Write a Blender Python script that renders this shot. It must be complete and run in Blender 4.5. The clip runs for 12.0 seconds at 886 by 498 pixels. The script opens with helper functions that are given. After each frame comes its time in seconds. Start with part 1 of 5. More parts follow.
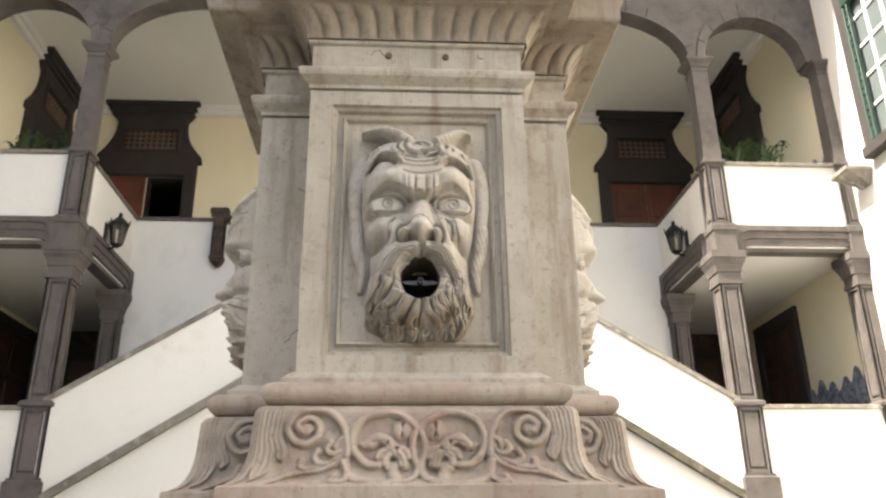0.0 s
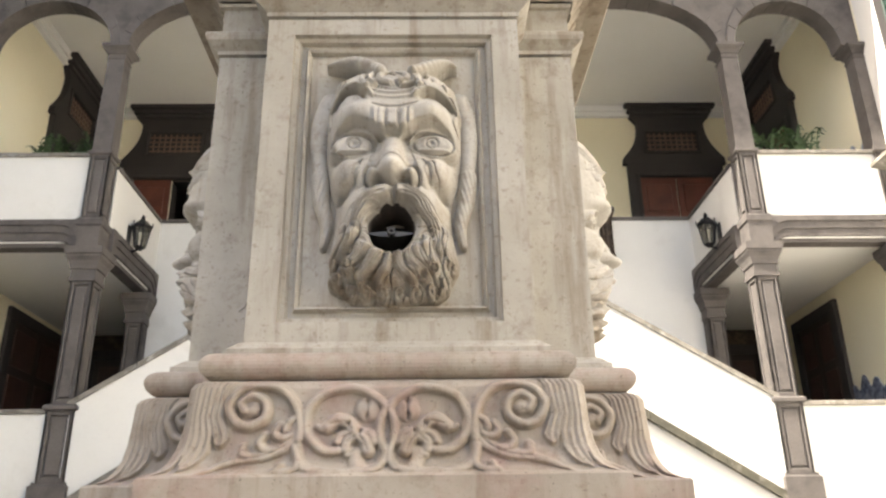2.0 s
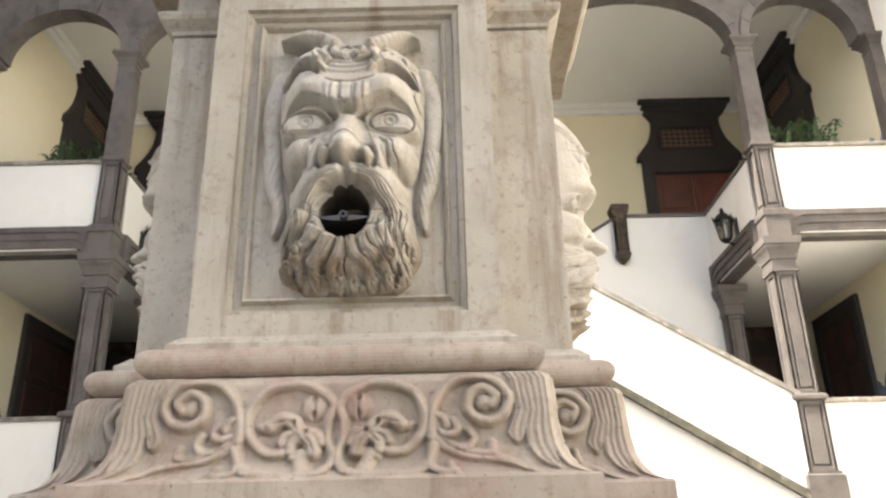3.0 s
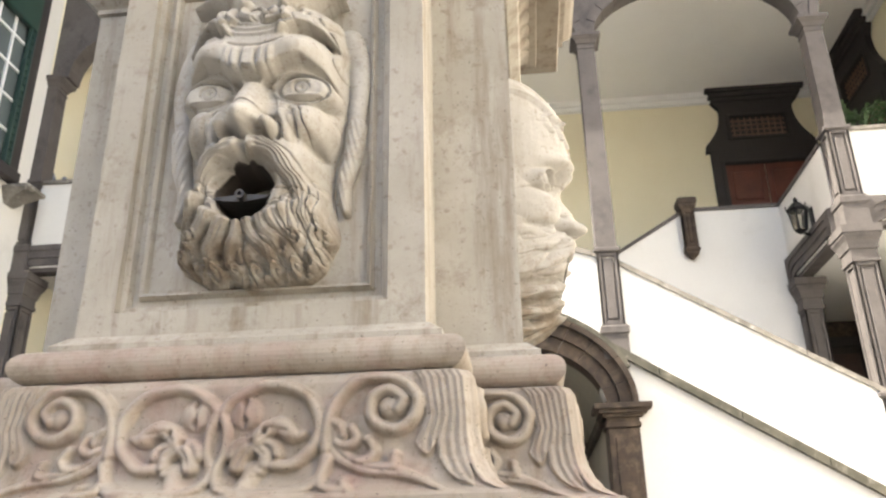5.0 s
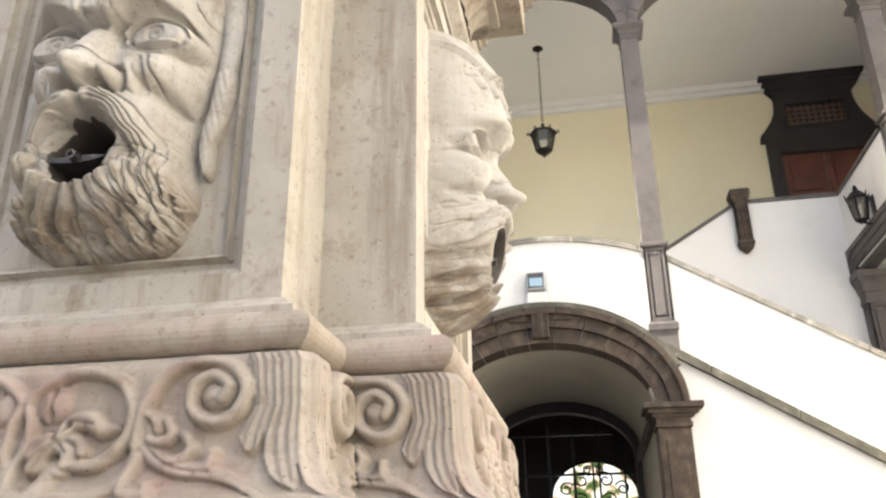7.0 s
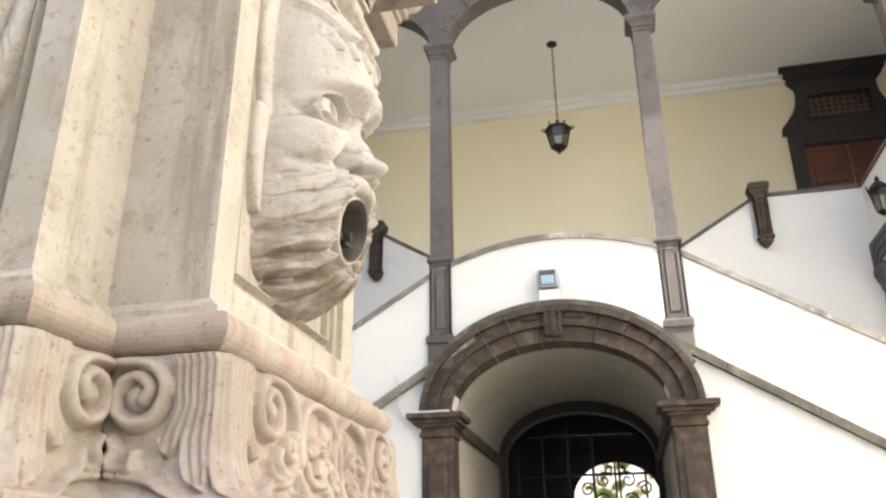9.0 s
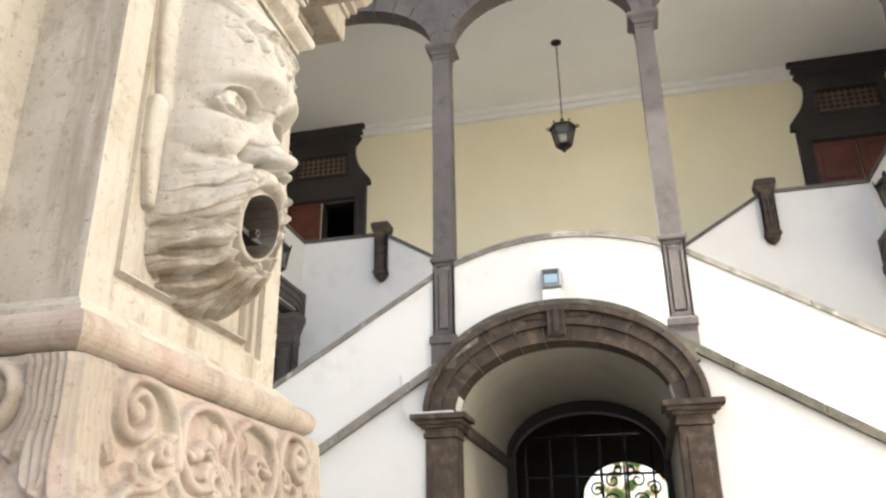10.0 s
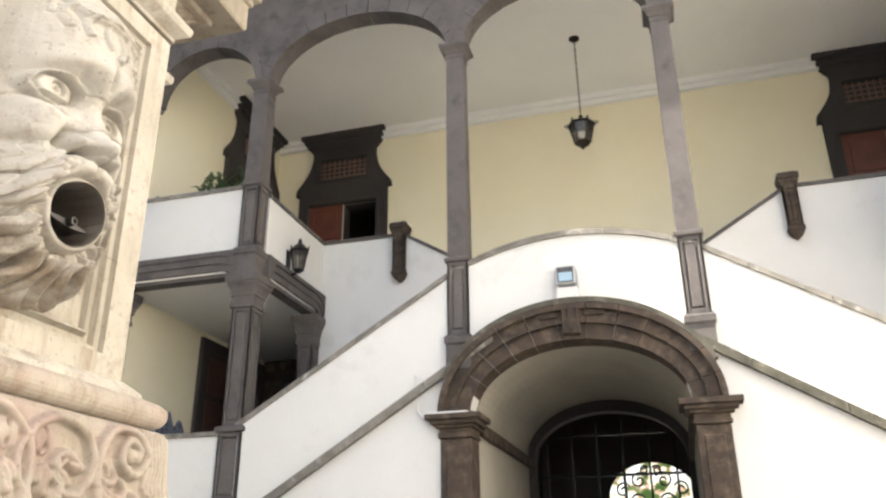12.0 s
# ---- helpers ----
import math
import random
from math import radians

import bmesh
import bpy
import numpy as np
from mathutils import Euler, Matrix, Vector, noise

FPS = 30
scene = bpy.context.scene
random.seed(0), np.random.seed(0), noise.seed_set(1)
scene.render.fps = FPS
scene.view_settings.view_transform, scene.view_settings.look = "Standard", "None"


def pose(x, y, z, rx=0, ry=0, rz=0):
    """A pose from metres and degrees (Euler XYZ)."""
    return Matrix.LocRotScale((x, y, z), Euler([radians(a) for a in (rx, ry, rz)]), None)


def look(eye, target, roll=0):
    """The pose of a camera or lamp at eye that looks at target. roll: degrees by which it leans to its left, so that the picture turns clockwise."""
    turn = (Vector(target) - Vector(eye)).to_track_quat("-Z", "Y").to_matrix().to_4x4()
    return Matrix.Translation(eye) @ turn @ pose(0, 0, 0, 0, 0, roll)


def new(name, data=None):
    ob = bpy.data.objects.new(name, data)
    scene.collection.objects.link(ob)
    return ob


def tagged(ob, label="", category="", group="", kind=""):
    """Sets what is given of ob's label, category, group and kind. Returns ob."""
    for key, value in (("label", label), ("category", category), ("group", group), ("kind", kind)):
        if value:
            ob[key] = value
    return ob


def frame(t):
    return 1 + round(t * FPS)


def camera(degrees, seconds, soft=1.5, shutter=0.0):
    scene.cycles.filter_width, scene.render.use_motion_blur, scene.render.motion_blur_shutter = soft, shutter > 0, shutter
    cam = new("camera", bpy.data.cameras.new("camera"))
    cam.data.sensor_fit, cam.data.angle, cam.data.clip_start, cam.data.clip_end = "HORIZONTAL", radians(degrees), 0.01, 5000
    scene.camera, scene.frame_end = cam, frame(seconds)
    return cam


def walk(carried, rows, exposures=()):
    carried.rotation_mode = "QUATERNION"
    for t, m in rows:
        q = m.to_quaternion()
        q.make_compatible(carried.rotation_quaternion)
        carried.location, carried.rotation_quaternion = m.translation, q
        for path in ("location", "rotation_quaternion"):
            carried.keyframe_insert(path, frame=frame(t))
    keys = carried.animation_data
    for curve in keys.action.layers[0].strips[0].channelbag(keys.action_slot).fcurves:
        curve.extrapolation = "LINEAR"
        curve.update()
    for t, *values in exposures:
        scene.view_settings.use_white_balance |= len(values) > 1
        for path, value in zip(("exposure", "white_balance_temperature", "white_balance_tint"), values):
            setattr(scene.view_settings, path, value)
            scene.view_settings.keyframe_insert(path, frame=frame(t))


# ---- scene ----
cam = camera(58.3, 12.0, soft=2.4)
METRES, EYE, TILT, LEAN, TURN = 1.6, 1.2, 0.0, 0.0, -3.7
ROWS = [
    (0.0, 0.0, 0.0, 0.0, 0.26, 21.12, 0.67),
    (0.5, 0.0075, 0.0469, 0.0028, 0.83, 21.15, 0.71),
    (1.0, 0.0177, 0.0895, 0.0039, 1.44, 21.2, 0.72),
    (1.5, 0.0318, 0.1281, 0.0031, 2.02, 21.27, 0.71),
    (2.0, 0.0511, 0.1643, 0.0016, 2.68, 21.36, 0.82),
    (2.5, 0.0746, 0.1982, 0.0025, 3.4, 21.46, 0.96),
    (3.0, 0.1016, 0.2294, 0.0071, 4.26, 21.56, 1.25),
    (5.0, 0.2158, 0.3419, 0.0236, 9.83, 21.92, 1.01),
    (5.5, 0.2438, 0.3716, 0.0242, 10.97, 21.99, 0.92),
    (6.0, 0.271, 0.4031, 0.0267, 12.08, 22.03, 0.82),
    (6.5, 0.2972, 0.4343, 0.0299, 13.12, 22.08, 0.7),
    (7.0, 0.3239, 0.4642, 0.0325, 14.1, 22.11, 0.59),
    (7.5, 0.3514, 0.4924, 0.0338, 14.9, 22.13, 0.42),
    (9.5, 0.4879, 0.5866, 0.0329, 16.75, 22.22, 0.64),
    (10.0, 0.5256, 0.6081, 0.0354, 17.36, 22.25, 0.71),
    (10.5, 0.5643, 0.6289, 0.0362, 18.05, 22.29, 0.83),
    (11.0, 0.6019, 0.6485, 0.0356, 18.7, 22.32, 0.81),
    (11.5, 0.6387, 0.6676, 0.0338, 19.36, 22.33, 0.74),
    (12.0, 0.6751, 0.6887, 0.0313, 19.92, 22.34, 0.49),
]
walk(cam, [(t, pose(0, 0, EYE, TILT, LEAN, TURN) @ pose(METRES * x, METRES * y, METRES * z, 90 + pitch, roll, yaw)) for t, x, y, z, yaw, pitch, roll in ROWS], exposures=[(0.0, 1.95, 7500, 10), (1.0, 2.06, 7450, 10), (5.0, 2.15, 7200, 10), (9.5, 2.11, 6950, 10), (12.0, 2.10, 7000, 10)])

# ---- light ----
SUN_WAY = Vector((1.0, 0.27, -1.21)).normalized()
world = bpy.data.worlds.new("world")
scene.world = world
world.use_nodes = True
wn = world.node_tree
sky = wn.nodes.new("ShaderNodeTexSky")
sky.sky_type = "NISHITA"
sky.sun_disc = False
sky.air_density = 0.8
sky.dust_density = 3.0
sky.sun_elevation = math.asin(-SUN_WAY.z)
sky.sun_rotation = math.atan2(-SUN_WAY.x, -SUN_WAY.y)
wn.nodes["Background"].inputs[1].default_value = 0.15
wn.links.new(sky.outputs[0], wn.nodes["Background"].inputs[0])
sun = new("sun", bpy.data.lights.new("sun", "SUN"))
sun.data.energy = 5.0
sun.data.angle = radians(0.6)
sun.data.color = (1.0, 0.985, 0.955)
sun.matrix_world = look((0, 0, 30), Vector((0, 0, 30)) + SUN_WAY)


# ---- materials ----
def material(name, base, dark, rough=0.8, grain=40.0, patch=3.0, bump=0.2, stain=None, stain_at=(0.55, 0.75), metal=0.0, grain_mix=0.35, bump_size=0.01):
    """Two scales of variation over object space, optional stains, fine relief."""
    m = bpy.data.materials.new(name)
    m.use_nodes = True
    n, l = m.node_tree.nodes, m.node_tree.links
    b = n["Principled BSDF"]
    tc = n.new("ShaderNodeTexCoord")

    def tex(scale, detail=5.0):
        t = n.new("ShaderNodeTexNoise")
        t.inputs["Scale"].default_value = scale
        t.inputs["Detail"].default_value = detail
        t.inputs["Roughness"].default_value = 0.62
        l.new(tc.outputs["Object"], t.inputs["Vector"])
        return t

    def ramp(src, lo, hi):
        r = n.new("ShaderNodeMapRange")
        r.inputs["From Min"].default_value, r.inputs["From Max"].default_value = lo, hi
        l.new(src, r.inputs["Value"])
        return r.outputs["Result"]

    def mix(fac, a, c):
        x = n.new("ShaderNodeMix")
        x.data_type = "RGBA"
        if isinstance(fac, float):
            x.inputs["Factor"].default_value = fac
        else:
            l.new(fac, x.inputs["Factor"])
        for sock, v in ((x.inputs["A"], a), (x.inputs["B"], c)):
            if isinstance(v, tuple):
                sock.default_value = (*v, 1)
            else:
                l.new(v, sock)
        return x.outputs["Result"]

    big, fine = tex(patch), tex(grain)
    col = mix(ramp(big.outputs["Fac"], 0.35, 0.68), base, dark)
    half = tuple(0.7 * d for d in dark)
    f = n.new("ShaderNodeMath")
    f.operation = "MULTIPLY"
    f.inputs[1].default_value = grain_mix
    l.new(ramp(fine.outputs["Fac"], 0.45, 0.75), f.inputs[0])
    col = mix(f.outputs[0], col, half)
    if stain:
        col = mix(ramp(tex(patch * 1.7, 8.0).outputs["Fac"], *stain_at), col, stain)
    l.new(col, b.inputs["Base Color"])
    b.inputs["Roughness"].default_value = rough
    b.inputs["Metallic"].default_value = metal
    if bump:
        bp = n.new("ShaderNodeBump")
        bp.inputs["Strength"].default_value = bump
        bp.inputs["Distance"].default_value = bump_size
        l.new(fine.outputs["Fac"], bp.inputs["Height"])
        l.new(bp.outputs[0], b.inputs["Normal"])
    return m


def weathered(name, base, dark, stain, tint, tint_at, water=None, streak=0.65):
    """Old carved marble: mottled, streaked downwards, speckled with pits."""
    m = bpy.data.materials.new(name)
    m.use_nodes = True
    n, l = m.node_tree.nodes, m.node_tree.links
    b = n["Principled BSDF"]
    tc = n.new("ShaderNodeTexCoord")

    def tex(scale, detail=6.0, stretch=(1, 1, 1), rough=0.6):
        mp = n.new("ShaderNodeMapping")
        mp.inputs["Scale"].default_value = stretch
        t = n.new("ShaderNodeTexNoise")
        t.inputs["Scale"].default_value = scale
        t.inputs["Detail"].default_value = detail
        t.inputs["Roughness"].default_value = rough
        l.new(tc.outputs["Object"], mp.inputs["Vector"])
        l.new(mp.outputs[0], t.inputs["Vector"])
        return t.outputs["Fac"]

    def ramp(src, lo, hi, to=1.0):
        r = n.new("ShaderNodeMapRange")
        r.inputs["From Min"].default_value, r.inputs["From Max"].default_value = lo, hi
        r.inputs["To Max"].default_value = to
        l.new(src, r.inputs["Value"])
        return r.outputs["Result"]

    def mix(fac, a, c):
        x = n.new("ShaderNodeMix")
        x.data_type = "RGBA"
        l.new(fac, x.inputs["Factor"])
        for sock, v in ((x.inputs["A"], a), (x.inputs["B"], c)):
            if isinstance(v, tuple):
                sock.default_value = (*v, 1)
            else:
                l.new(v, sock)
        return x.outputs["Result"]

    col = mix(ramp(tex(5.0), 0.36, 0.66), base, dark)
    col = mix(ramp(tex(30.0, 8.0, rough=0.7), 0.48, 0.70, 0.55), col, dark)
    col = mix(ramp(tex(2.6, 8.0, (9, 9, 0.8), 0.7), 0.50, 0.66, streak), col, stain)
    col = mix(ramp(tex(17.0, 12.0, rough=0.8), 0.53, 0.66, 0.50), col, stain)
    col = mix(ramp(tex(75.0, 5.0, rough=0.6), 0.60, 0.68, 0.45), col, stain)
    col = mix(ramp(tex(4.2, 9.0, rough=0.7), *tint_at, 0.55), col, tint)
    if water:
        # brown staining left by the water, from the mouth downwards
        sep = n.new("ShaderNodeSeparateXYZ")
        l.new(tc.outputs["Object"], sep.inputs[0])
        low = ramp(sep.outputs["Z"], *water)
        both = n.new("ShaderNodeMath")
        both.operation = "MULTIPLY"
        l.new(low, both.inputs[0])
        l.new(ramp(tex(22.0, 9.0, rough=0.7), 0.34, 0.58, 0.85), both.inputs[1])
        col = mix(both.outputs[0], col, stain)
    pits = ramp(tex(210.0, 4.0), 0.64, 0.70)
    col = mix(ramp(pits, 0.0, 1.0, 0.65), col, tuple(0.4 * v for v in stain))
    l.new(col, b.inputs["Base Color"])
    b.inputs["Roughness"].default_value = 0.72
    b.inputs["Specular IOR Level"].default_value = 0.35
    high = n.new("ShaderNodeMath")
    high.operation = "SUBTRACT"
    l.new(tex(60.0, 8.0, rough=0.7), high.inputs[0])
    l.new(pits, high.inputs[1])
    bp = n.new("ShaderNodeBump")
    bp.inputs["Strength"].default_value = 0.45
    bp.inputs["Distance"].default_value = 0.0022
    l.new(high.outputs[0], bp.inputs["Height"])
    l.new(bp.outputs[0], b.inputs["Normal"])
    return m


MARBLE = weathered("carved_marble", (0.455, 0.423, 0.367), (0.356, 0.323, 0.267), (0.195, 0.147, 0.100), (0.31, 0.27, 0.215), (0.58, 0.80))
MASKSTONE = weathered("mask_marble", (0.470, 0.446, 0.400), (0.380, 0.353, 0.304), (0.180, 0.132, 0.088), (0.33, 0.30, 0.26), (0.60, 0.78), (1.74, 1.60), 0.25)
PINK = weathered("rosy_marble", (0.385, 0.338, 0.282), (0.290, 0.245, 0.197), (0.180, 0.127, 0.090), (0.35, 0.215, 0.195), (0.51, 0.66))
# Darker than the shaft: dirt stains, with the cornice's shade put into the colour.
CORNICE = weathered("stained_shaded_cornice_marble", (0.345, 0.300, 0.240), (0.255, 0.215, 0.165), (0.150, 0.105, 0.070), (0.26, 0.21, 0.165), (0.52, 0.72), streak=0.75)
RUST = material("rusty_plug", (0.19, 0.125, 0.075), (0.12, 0.075, 0.045), 0.85, 90.0, 30.0, 0.3, bump_size=0.002)
PLASTER = material("white_plaster", (0.675, 0.66, 0.62), (0.635, 0.618, 0.575), 0.9, 25.0, 0.8, 0.15, (0.54, 0.522, 0.475), (0.58, 0.80), grain_mix=0.10, bump_size=0.01)
CREAM = material("cream_plaster", (0.84, 0.78, 0.59), (0.81, 0.74, 0.54), 0.9, 20.0, 0.7, 0.12, grain_mix=0.06)
CEILING = material("ceiling_plaster", (0.84, 0.83, 0.80), (0.80, 0.79, 0.76), 0.9, 20.0, 0.6, 0.08, grain_mix=0.05)
# Cream plaster darkened, so the passage's shade is put into the colour.
VAULT = material("shaded_vault_plaster", (0.42, 0.39, 0.32), (0.35, 0.32, 0.26), 0.9, 25.0, 1.2, 0.15, (0.34, 0.31, 0.26), (0.58, 0.8), grain_mix=0.1)
BASALT = material("grey_basalt", (0.118, 0.103, 0.094), (0.080, 0.069, 0.063), 0.8, 60.0, 2.0, 0.35, (0.055, 0.047, 0.045), (0.52, 0.70), grain_mix=0.6, bump_size=0.009)
DARKSTONE = material("dark_basalt", (0.038, 0.032, 0.030), (0.027, 0.023, 0.022), 0.75, 60.0, 2.0, 0.3, bump_size=0.005)
BROWNSTONE = material("brown_weathered_stone", (0.066, 0.043, 0.027), (0.024, 0.017, 0.012), 0.8, 50.0, 3.5, 0.5, (0.15, 0.110, 0.075), (0.50, 0.78), bump_size=0.008)
MOSSY = material("dark_mossy_stone", (0.105, 0.095, 0.070), (0.045, 0.042, 0.030), 0.9, 50.0, 4.0, 0.4, (0.20, 0.18, 0.15), (0.56, 0.72), bump_size=0.008)
COPING = material("mossy_stone_coping", (0.24, 0.215, 0.185), (0.11, 0.10, 0.08), 0.85, 50.0, 4.0, 0.4, (0.40, 0.38, 0.34), (0.55, 0.7), bump_size=0.008)
WOOD = material("red_brown_wood", (0.145, 0.042, 0.024), (0.085, 0.025, 0.015), 0.5, 60.0, 3.0, 0.15, grain_mix=0.3, bump_size=0.003)
DARKWOOD = material("dark_stained_door_wood", (0.060, 0.026, 0.017), (0.035, 0.016, 0.011), 0.55, 60.0, 3.0, 0.15, grain_mix=0.3, bump_size=0.003)
BARWOOD = material("dark_brown_wood", (0.20, 0.125, 0.085), (0.13, 0.08, 0.055), 0.6, 60.0, 3.0, 0.1)
IRON = material("black_iron", (0.015, 0.014, 0.014), (0.010, 0.010, 0.010), 0.5, 80.0, 6.0, 0.2, metal=0.6, bump_size=0.002)
# Near-black for mouths and cracks: deep shade plus water stain in the colour.
RECESS = material("shaded_stained_recess_marble", (0.075, 0.062, 0.050), (0.040, 0.034, 0.028), 0.6, 60.0, 12.0, 0.3, bump_size=0.003)
PAVING = material("courtyard_paving", (0.28, 0.268, 0.242), (0.22, 0.208, 0.187), 0.85, 30.0, 1.2, 0.3)
STEP = material("worn_pale_step_stone", (0.46, 0.44, 0.40), (0.36, 0.34, 0.30), 0.8, 40.0, 3.0, 0.3, (0.25, 0.23, 0.20), (0.58, 0.75))
FLAGS = material("dark_floor_flags", (0.12, 0.105, 0.09), (0.08, 0.07, 0.06), 0.7, 30.0, 1.5, 0.2)
LEAD = material("dull_lead", (0.10, 0.095, 0.09), (0.06, 0.055, 0.05), 0.45, 90.0, 8.0, 0.2, metal=0.7, bump_size=0.002)


# ---- mesh helpers ----
def part(name, bm, mat, parent=None, label="", smooth=False):
    bmesh.ops.recalc_face_normals(bm, faces=bm.faces[:])
    me = bpy.data.meshes.new(name)
    bm.to_mesh(me)
    bm.free()
    me.materials.append(mat)
    if smooth:
        me.shade_smooth()
    ob = new(name, me)
    ob.parent = parent
    if label:
        ob["label"] = label
    return ob


def thing(name, at, label, category, group="", kind=""):
    ob = new(name)
    ob.empty_display_size = 0.1
    ob.location = at
    return tagged(ob, label, category, group, kind)


def box(bm, x0, x1, y0, y1, z0, z1, bevel=0.0):
    m = Matrix.LocRotScale(((x0 + x1) / 2, (y0 + y1) / 2, (z0 + z1) / 2), None, (x1 - x0, y1 - y0, z1 - z0))
    made = bmesh.ops.create_cube(bm, size=1.0, matrix=m)["verts"]
    if bevel:
        edges = list({e for v in made for e in v.link_edges})
        bmesh.ops.bevel(bm, geom=edges, offset=bevel, segments=1, affect="EDGES")
    return bm


def boxes(*rows, bevel=0.0):
    bm = bmesh.new()
    for r in rows:
        box(bm, *r, bevel=bevel)
    return bm


def strip(bm, xs, lo, hi, y0, y1):
    """A solid between two lines lo(x) and hi(x), from y0 to y1."""
    rings = [[bm.verts.new((x, y, z)) for y, z in ((y0, lo(x)), (y0, hi(x)), (y1, hi(x)), (y1, lo(x)))] for x in xs]
    for a, b in zip(rings, rings[1:]):
        for i in range(4):
            bm.faces.new((a[i], a[(i + 1) % 4], b[(i + 1) % 4], b[i]))
    bm.faces.new(rings[0])
    bm.faces.new(rings[-1][::-1])
    return bm


def steps(a, b, n):
    return [a + (b - a) * i / n for i in range(n + 1)]


def lathe_square(bm, profile, cx=0.0, cy=0.0):
    """Square rings of half-width h at height z, joined from bottom to top."""
    rings = [[bm.verts.new((cx + sx * h, cy + sy * h, z)) for sx, sy in ((-1, -1), (1, -1), (1, 1), (-1, 1))] for h, z in profile]
    for a, b in zip(rings, rings[1:]):
        for i in range(4):
            bm.faces.new((a[i], a[(i + 1) % 4], b[(i + 1) % 4], b[i]))
    bm.faces.new(rings[0][::-1])
    bm.faces.new(rings[-1])
    return bm


def ring_piece(bm, cx, z0, inner, outer, t0, t1, y0, y1, n=3):
    """A stone of an arch between two half ellipses (half-width, rise), from angle t0 to t1."""
    def at(e, t, y):
        return bm.verts.new((cx + e[0] * math.cos(t), y, z0 + e[1] * math.sin(t)))
    rings = [[at(inner, t, y0), at(outer, t, y0), at(outer, t, y1), at(inner, t, y1)] for t in steps(t0, t1, n)]
    for a, b in zip(rings, rings[1:]):
        for i in range(4):
            bm.faces.new((a[i], a[(i + 1) % 4], b[(i + 1) % 4], b[i]))
    bm.faces.new(rings[0])
    bm.faces.new(rings[-1][::-1])
    return bm


def tube(name, pts, radius, mat, parent=None, label="", sides=6):
    cu = bpy.data.curves.new(name, "CURVE")
    cu.dimensions = "3D"
    cu.bevel_depth = radius
    cu.bevel_resolution = 1
    sp = cu.splines.new("POLY")
    sp.points.add(len(pts) - 1)
    for p, q in zip(sp.points, pts):
        p.co = (*q, 1)
    tmp = bpy.data.objects.new(name, cu)
    scene.collection.objects.link(tmp)
    me = bpy.data.meshes.new_from_object(tmp.evaluated_get(bpy.context.evaluated_depsgraph_get()))
    bpy.data.objects.remove(tmp)
    bpy.data.curves.remove(cu)
    me.materials.clear()
    me.materials.append(mat)
    ob = new(name, me)
    ob.parent = parent
    if label:
        ob["label"] = label
    return ob


# ---- plan of the court ----
A = 10.67                       # front of the arcade and of the stair
B = 13.0                        # wall behind the stair
C = 15.6                        # back wall of the gallery
MID = 0.10                      # axis of the stair
COLS = (-4.63, -1.41, 1.58, 4.87)
WEST, EAST = -6.95, 7.0
FLOOR, CEIL = 5.75, 10.52


def cap_line(x):
    u = abs(x - MID)
    return 5.40 - 0.145 * u * u if u < 1.62 else 3.19 + 0.61 * (4.6 - u)


def string_line(x):
    return 1.87 + 0.625 * (4.56 - abs(x - MID))


def passage(x, half=1.34, rise=0.85):
    u = (x - 0.05) / half
    return 3.12 + rise * math.sqrt(max(0.0, 1 - u * u)) if abs(u) < 1 else 0.0


# ground and walls of the court
bm = boxes((-60, 60, -60, 80, -0.3, 0.0))
tagged(part("ground", bm, PAVING), "grey stone paving of the courtyard", "ground", kind="structure")

for name, x0, x1, h in (("wall_west", WEST - 0.4, WEST, 13.9), ("wall_east", EAST, EAST + 0.4, 12.5)):
    bm = boxes((x0, x1, -9, A - 0.02, 0, h))
    tagged(part(name, bm, PLASTER), "white rendered side wall of the courtyard", "wall", kind="structure")
    bm = boxes((x0, x1, A - 0.02, C + 0.3, 0, CEIL + 0.6))
    tagged(part(name + "_gallery", bm, CREAM), "cream plastered end wall of the gallery", "wall", kind="structure")
# Unseen wall added behind the camera; its height limits the low sky light.
bm = boxes((WEST, EAST, -9.4, -9, 0, 4.5))
tagged(part("unseen_wall_south", bm, PLASTER), "unseen white wall behind the camera, added to limit sky light", "wall", kind="structure")

# gallery shell
bm = boxes((WEST, -5.28, C, C + 0.3, FLOOR, CEIL + 0.6), (-4.51, EAST, C, C + 0.3, FLOOR, CEIL + 0.6), (-5.28, -4.51, C, C + 0.3, 8.79, CEIL + 0.6))
tagged(part("wall_north", bm, CREAM), "pale yellow plastered back wall of the upper gallery", "wall", kind="structure")
bm = boxes((WEST, EAST, A + 0.02, C, CEIL, CEIL + 0.3))
tagged(part("ceiling", bm, CEILING), "plain off-white plaster gallery ceiling", "ceiling", kind="structure")
bm = boxes((WEST, EAST, A - 0.91, C + 0.3, 10.95, 11.15))
tagged(part("roof_eave", bm, PLASTER), "projecting eave over the arcade", "roof", kind="structure")
bm = boxes((WEST, EAST, C - 0.10, C - 0.002, 10.30, 10.40), (WEST, EAST, C - 0.17, C - 0.002, 10.40, CEIL),
           (WEST, WEST + 0.10, A + 0.4, C - 0.17, 10.30, 10.40), (WEST, WEST + 0.17, A + 0.4, C - 0.17, 10.40, CEIL),
           (EAST - 0.10, EAST, A + 0.4, C - 0.17, 10.30, 10.40), (EAST - 0.17, EAST, A + 0.4, C - 0.17, 10.40, CEIL))
tagged(part("trim", bm, CEILING), "white plaster cornice under the ceiling", "cornice", kind="structure")

